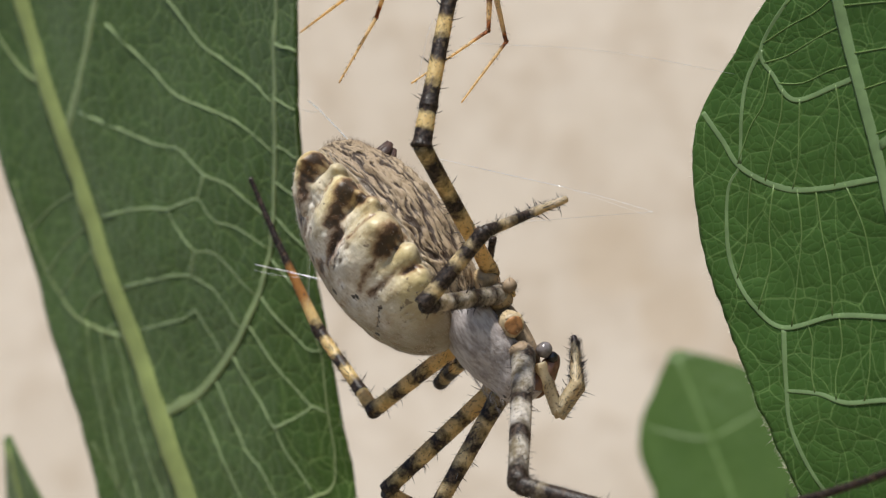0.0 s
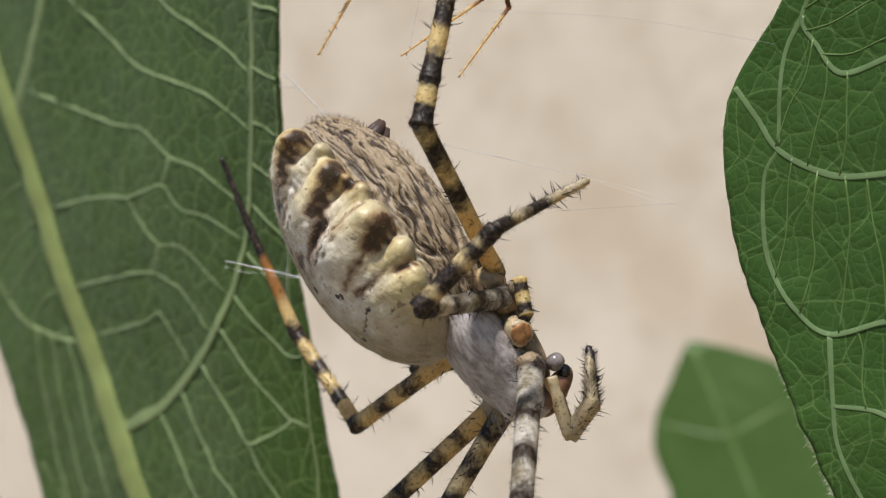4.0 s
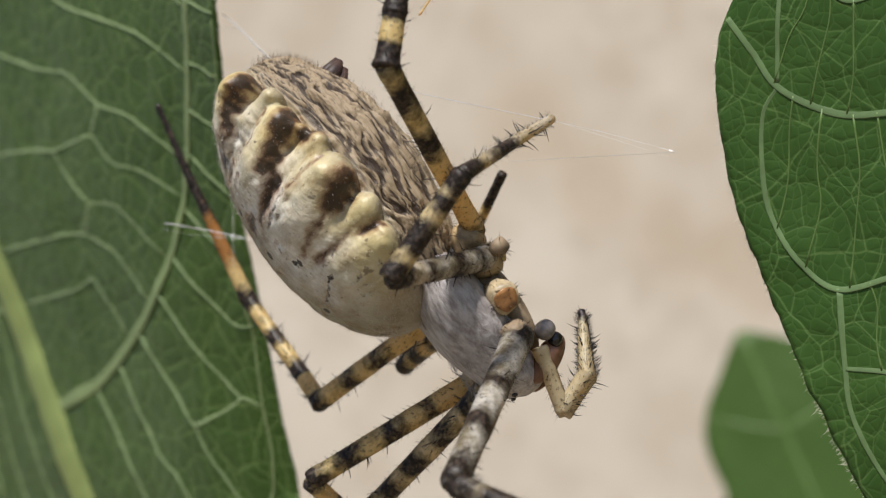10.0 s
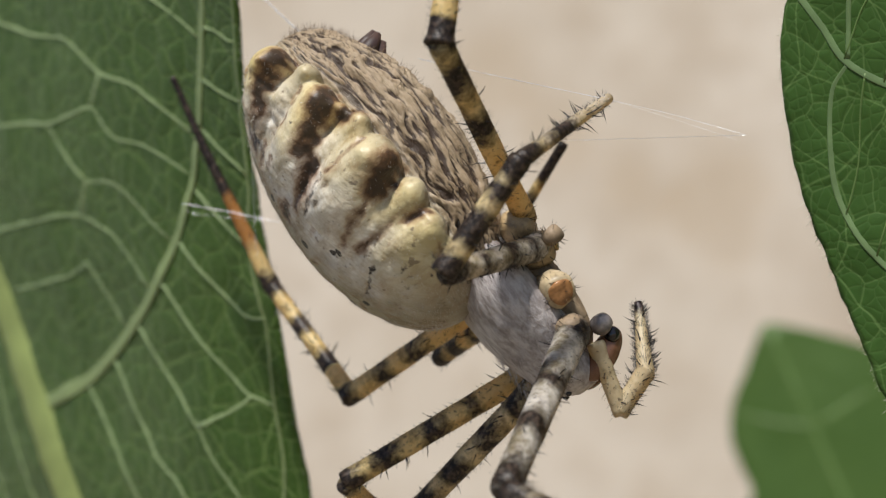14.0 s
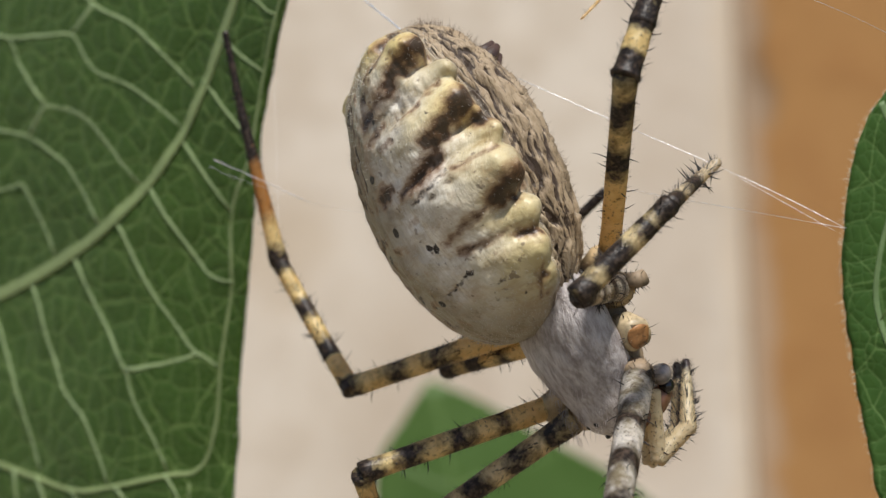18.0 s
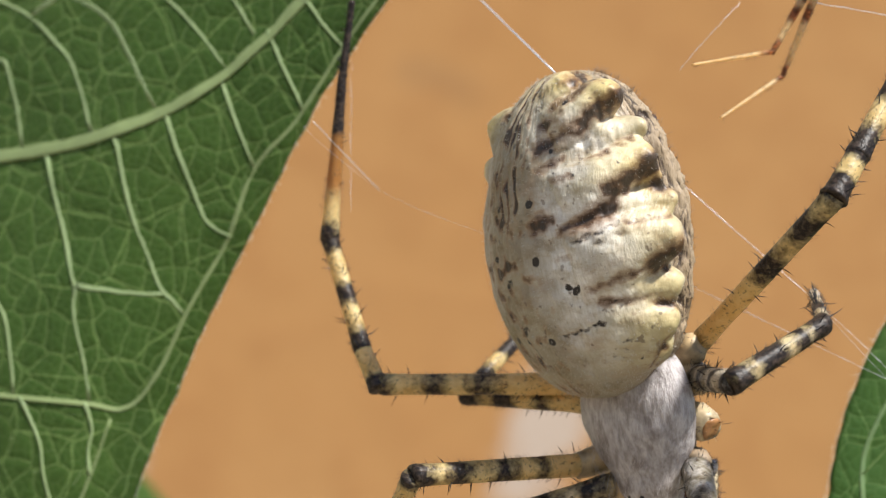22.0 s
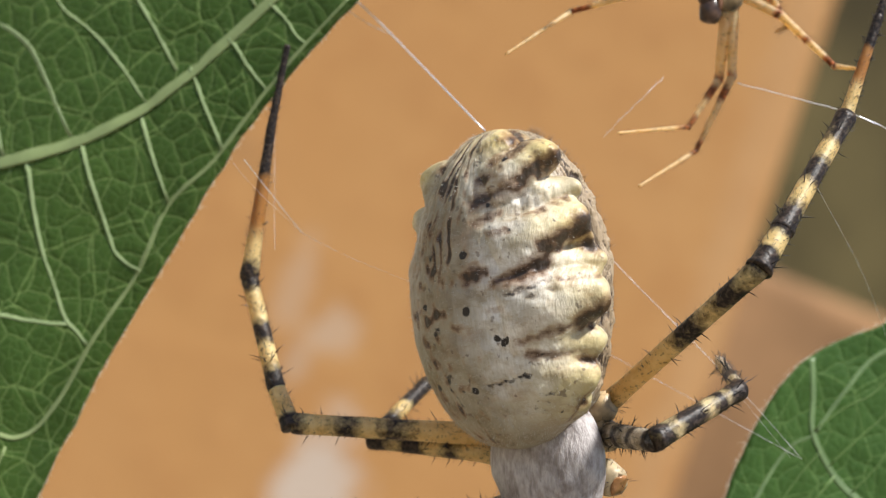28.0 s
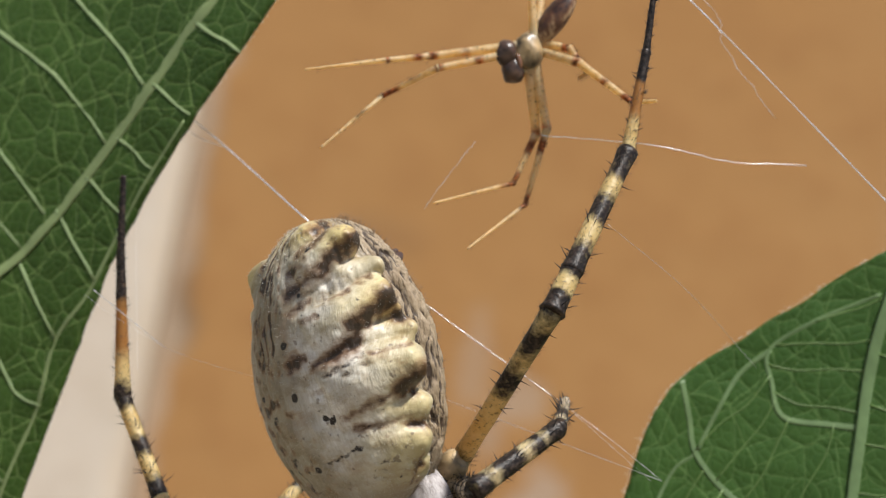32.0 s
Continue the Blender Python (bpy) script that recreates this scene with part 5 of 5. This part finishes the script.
thread([(5.0, 8.5, 13.4), (6.6, 8.4, 16.6), (7.4, 8.6, 18.0)], 0.012, 0.03)


# ---- what moves ----
def swayed(base, pivot, x, y, z, rx, ry, rz):
    """A pose that is turned by small angles round a pivot and shifted by millimetres."""
    p = Matrix.Translation(pivot)
    turn = Matrix.Rotation((ang := Vector((rx, ry, rz)) * radians(1)).length, 4, ang.normalized() if ang.length > 1e-9 else Vector((0, 0, 1)))
    return Matrix.Translation(Vector((x, y, z)) * MM) @ p @ turn @ p.inverted() @ base


def motions():
    sway = [(0, -1.34, 2.9, 0.14, 1.4, -1.2, -0.3), (0.5, -2.0, 4.5, 0.45, 0.6, 0.5, -0.3), (1, -1.69, 2.07, 0.27, -0.2, 0.1, -0.2), (1.5, -1.26, 1.71, 0.21, 0.4, -0.1, 0.1),
            (2, -1.58, 2.35, 0.17, -0.7, 0.2, 0.5), (2.5, -1.31, 1.25, 0.01, -0.2, -0.6, -0.4), (3, -0.99, 1.1, 0.07, 0.4, -0.8, -0.4), (3.5, -1.16, 2.58, 0.16, 0.3, -0.2, 0.1),
            (5.5, -0.65, 1.92, 0.14, 0.4, 0, 0.7), (6, -0.62, 1.59, 0.16, 0, -0.1, 1.0), (6.5, -0.62, 1.62, 0.17, -1.4, 0.3, 1.3), (7, -0.6, 1.52, 0.14, -1.0, 0.1, 0.9),
            (7.5, -0.49, 1.25, 0.11, -1.0, 0.2, 1.0), (8, -0.26, 0.66, 0.07, -0.7, 0.1, 0.3), (8.5, -0.2, 0.52, 0.05, -0.3, 0, 0.2), (9, 0, 0, 0, 0, 0, 0), (32, 0, 0, 0, 0, 0, 0)]
    walk(spider, [(t, swayed(BODY, at(5, 5, 0), *v)) for t, *v in sway])
    breeze = [(0, -3.37, 7.55, 1.31, 2.8, -0.1, -0.2), (1, -3.03, 6.73, 1.12, 2.7, -0.3, -0.2), (2, -3.44, 7.78, 1.35, 2.9, -0.2, 0.1), (3, -3.15, 6.93, 1.14, 2.9, -0.4, -0.6),
              (3.5, -2.48, 5.53, 0.89, 1.9, -0.1, 0.6), (5.5, -0.21, 0.65, 0.06, 0.5, -0.2, 0.8), (6.5, -0.63, 1.51, 0.22, 0.9, -0.4, 1.1), (7.5, -0.28, 0.66, 0.11, 0.3, -0.1, 0.9),
              (8.5, -0.13, 0.22, 0.03, 0.1, 0, 0.2), (10.5, 0.22, -0.58, -0.10, -0.3, 0.1, -0.1), (12.5, 0.9, -2.5, -0.3, -1.4, 0.4, 0), (14.5, 1.45, -4.31, -0.55, -2.5, 0.8, 0.1), (16.5, 0, 0, 0, -0.4, 0.2, 0),
              (21, 0, 0, 0, -0.8, 0.1, 0), (24.5, -0.25, -1.2, -0.06, -0.4, 0.2, 0), (27, -0.3, -1.2, -0.2, 0.2, -0.4, -0.5), (29.5, -0.3, -1.2, -0.2, 0.2, -0.4, -0.5), (32, -0.2, -1.2, -0.1, 0.4, -0.2, -0.2)]
    base = leaf_left.matrix_world.copy()
    walk(leaf_left, [(t, swayed(base, at(-18.6, 27.7, 6.9), *v)) for t, *v in breeze])

    base = leaf_back.matrix_world.copy()
    nod = [(0, -14.7, 0, 20.3), (3.5, -14.0, 0, 19.3), (5.5, -6.0, 0, 11.5), (6, -5.5, 0, 10.8), (9, -3.3, 0, 7.3), (13, 2.0, 0, -1.0), (14.5, 1.5, 0, -0.5), (17, 0, 0, 0), (32, 0, 0, 0)]
    walk(leaf_back, [(t, Matrix.Translation(Vector(v) * MM) @ base) for t, *v in nod])

    knee = Vector((10.3, -7.9, 2.4)) * MM
    reach = [(0, -5.6, -1, 0.4), (0.5, -8.3, -5.2, -6.3), (1, -9.8, -6.4, -9.6), (2, -9.9, -8.5, -6.8), (3, -9.3, -4.6, -6.5), (3.5, -8.1, -4, -6.3), (5.5, -5.9, 1.3, -11.5), (7, -5.8, 2, -11.5),
             (8, -4.1, 1.4, -9), (9, -2, 0.6, -5), (10.5, 0, 0, 0), (32, 0, 0, 0)]
    walk(foot_tibia, [(t, Matrix.Translation(knee) @ swayed(Matrix.Identity(4), Vector((0, 0, 0)), 0, 0, 0, *v)) for t, *v in reach])
    for joint, place, rows in (
            (leg_second, HIP_2, [(0, 10, -16, 3), (1, 10.6, -17, 3.8), (3.5, 9.5, -22, 4.4), (6, 8.6, -20, 4.0), (7, 4.5, -17, 3), (9, 0, -8, 1), (13, -0.4, -8, 1), (19, 0, -2, 0.3), (32, 0, 0, 0)]),
            (leg_front, HIP_1, [(0, 7.5, 13, 10), (3.5, 7.8, 14, 10), (6, 6, 9, 7), (9, -3.8, -1.3, -3.9), (13, -3.6, 5, -1.8), (18, 0, 0, 0), (32, 0, 0, 0)]),
            (leg_right, HIP_R, [(0, 13.2, 3, -10.5), (3.5, 12.5, 3.6, -9.6), (6, 5.0, 2.6, -3.1), (7, 2.3, 3.3, -0.4), (9, 1.7, 1.3, -0.7), (13, -1, 0.1, 1), (18, 0, 0, 0), (32, 0, 0, 0)]),
            (thigh_third, HIP_3, [(0, 0, 0, 0), (1.4, 0, 0, 0), (2.0, 0, 0, -16), (4, 0, 0, -16), (5.5, 0, 0, -9), (6, 0, 0, -11), (6.6, 0, 0, 0), (32, 0, 0, 0)]),
            (leg_third, Vector(ANKLE) - Vector(HIP_3), [(0, 9, -32, -6), (7, 9, -32, -6), (8.5, 5, -26, -6.5), (9, 3.5, -23, -6.7), (11, 2, -12, -3), (13, 0.7, -3.4, -0.8), (14.5, 0, 0, 0), (32, 0, 0, 0)])):
        walk(joint, [(t, Matrix.Translation(Vector(place) * MM) @ swayed(Matrix.Identity(4), Vector((0, 0, 0)), 0, 0, 0, *v)) for t, *v in rows])
    hip = Vector((4.3, -8.3, -4.9)) * MM
    turns = [(0, -140, 1), (1.5, -110, 0.7), (1.9, -20, 0), (2.2, 0, 0), (3.0, 4, 0), (3.5, 0, 0), (4.2, -70, 0.4), (5.0, -140, 1), (32, -140, 1)]
    walk(swing, [(t, Matrix.Translation(hip + Vector((-1.8, 0.2, 0.2)) * (k * MM)) @ Matrix.Rotation(radians(a), 4, Vector((1, 0.1, 0.25)).normalized())) for t, a, k in turns])


# the lens holds its focus on the spider's body
cam.data.dof.focus_object = abdomen
bpy.context.view_layer.update()
motions()
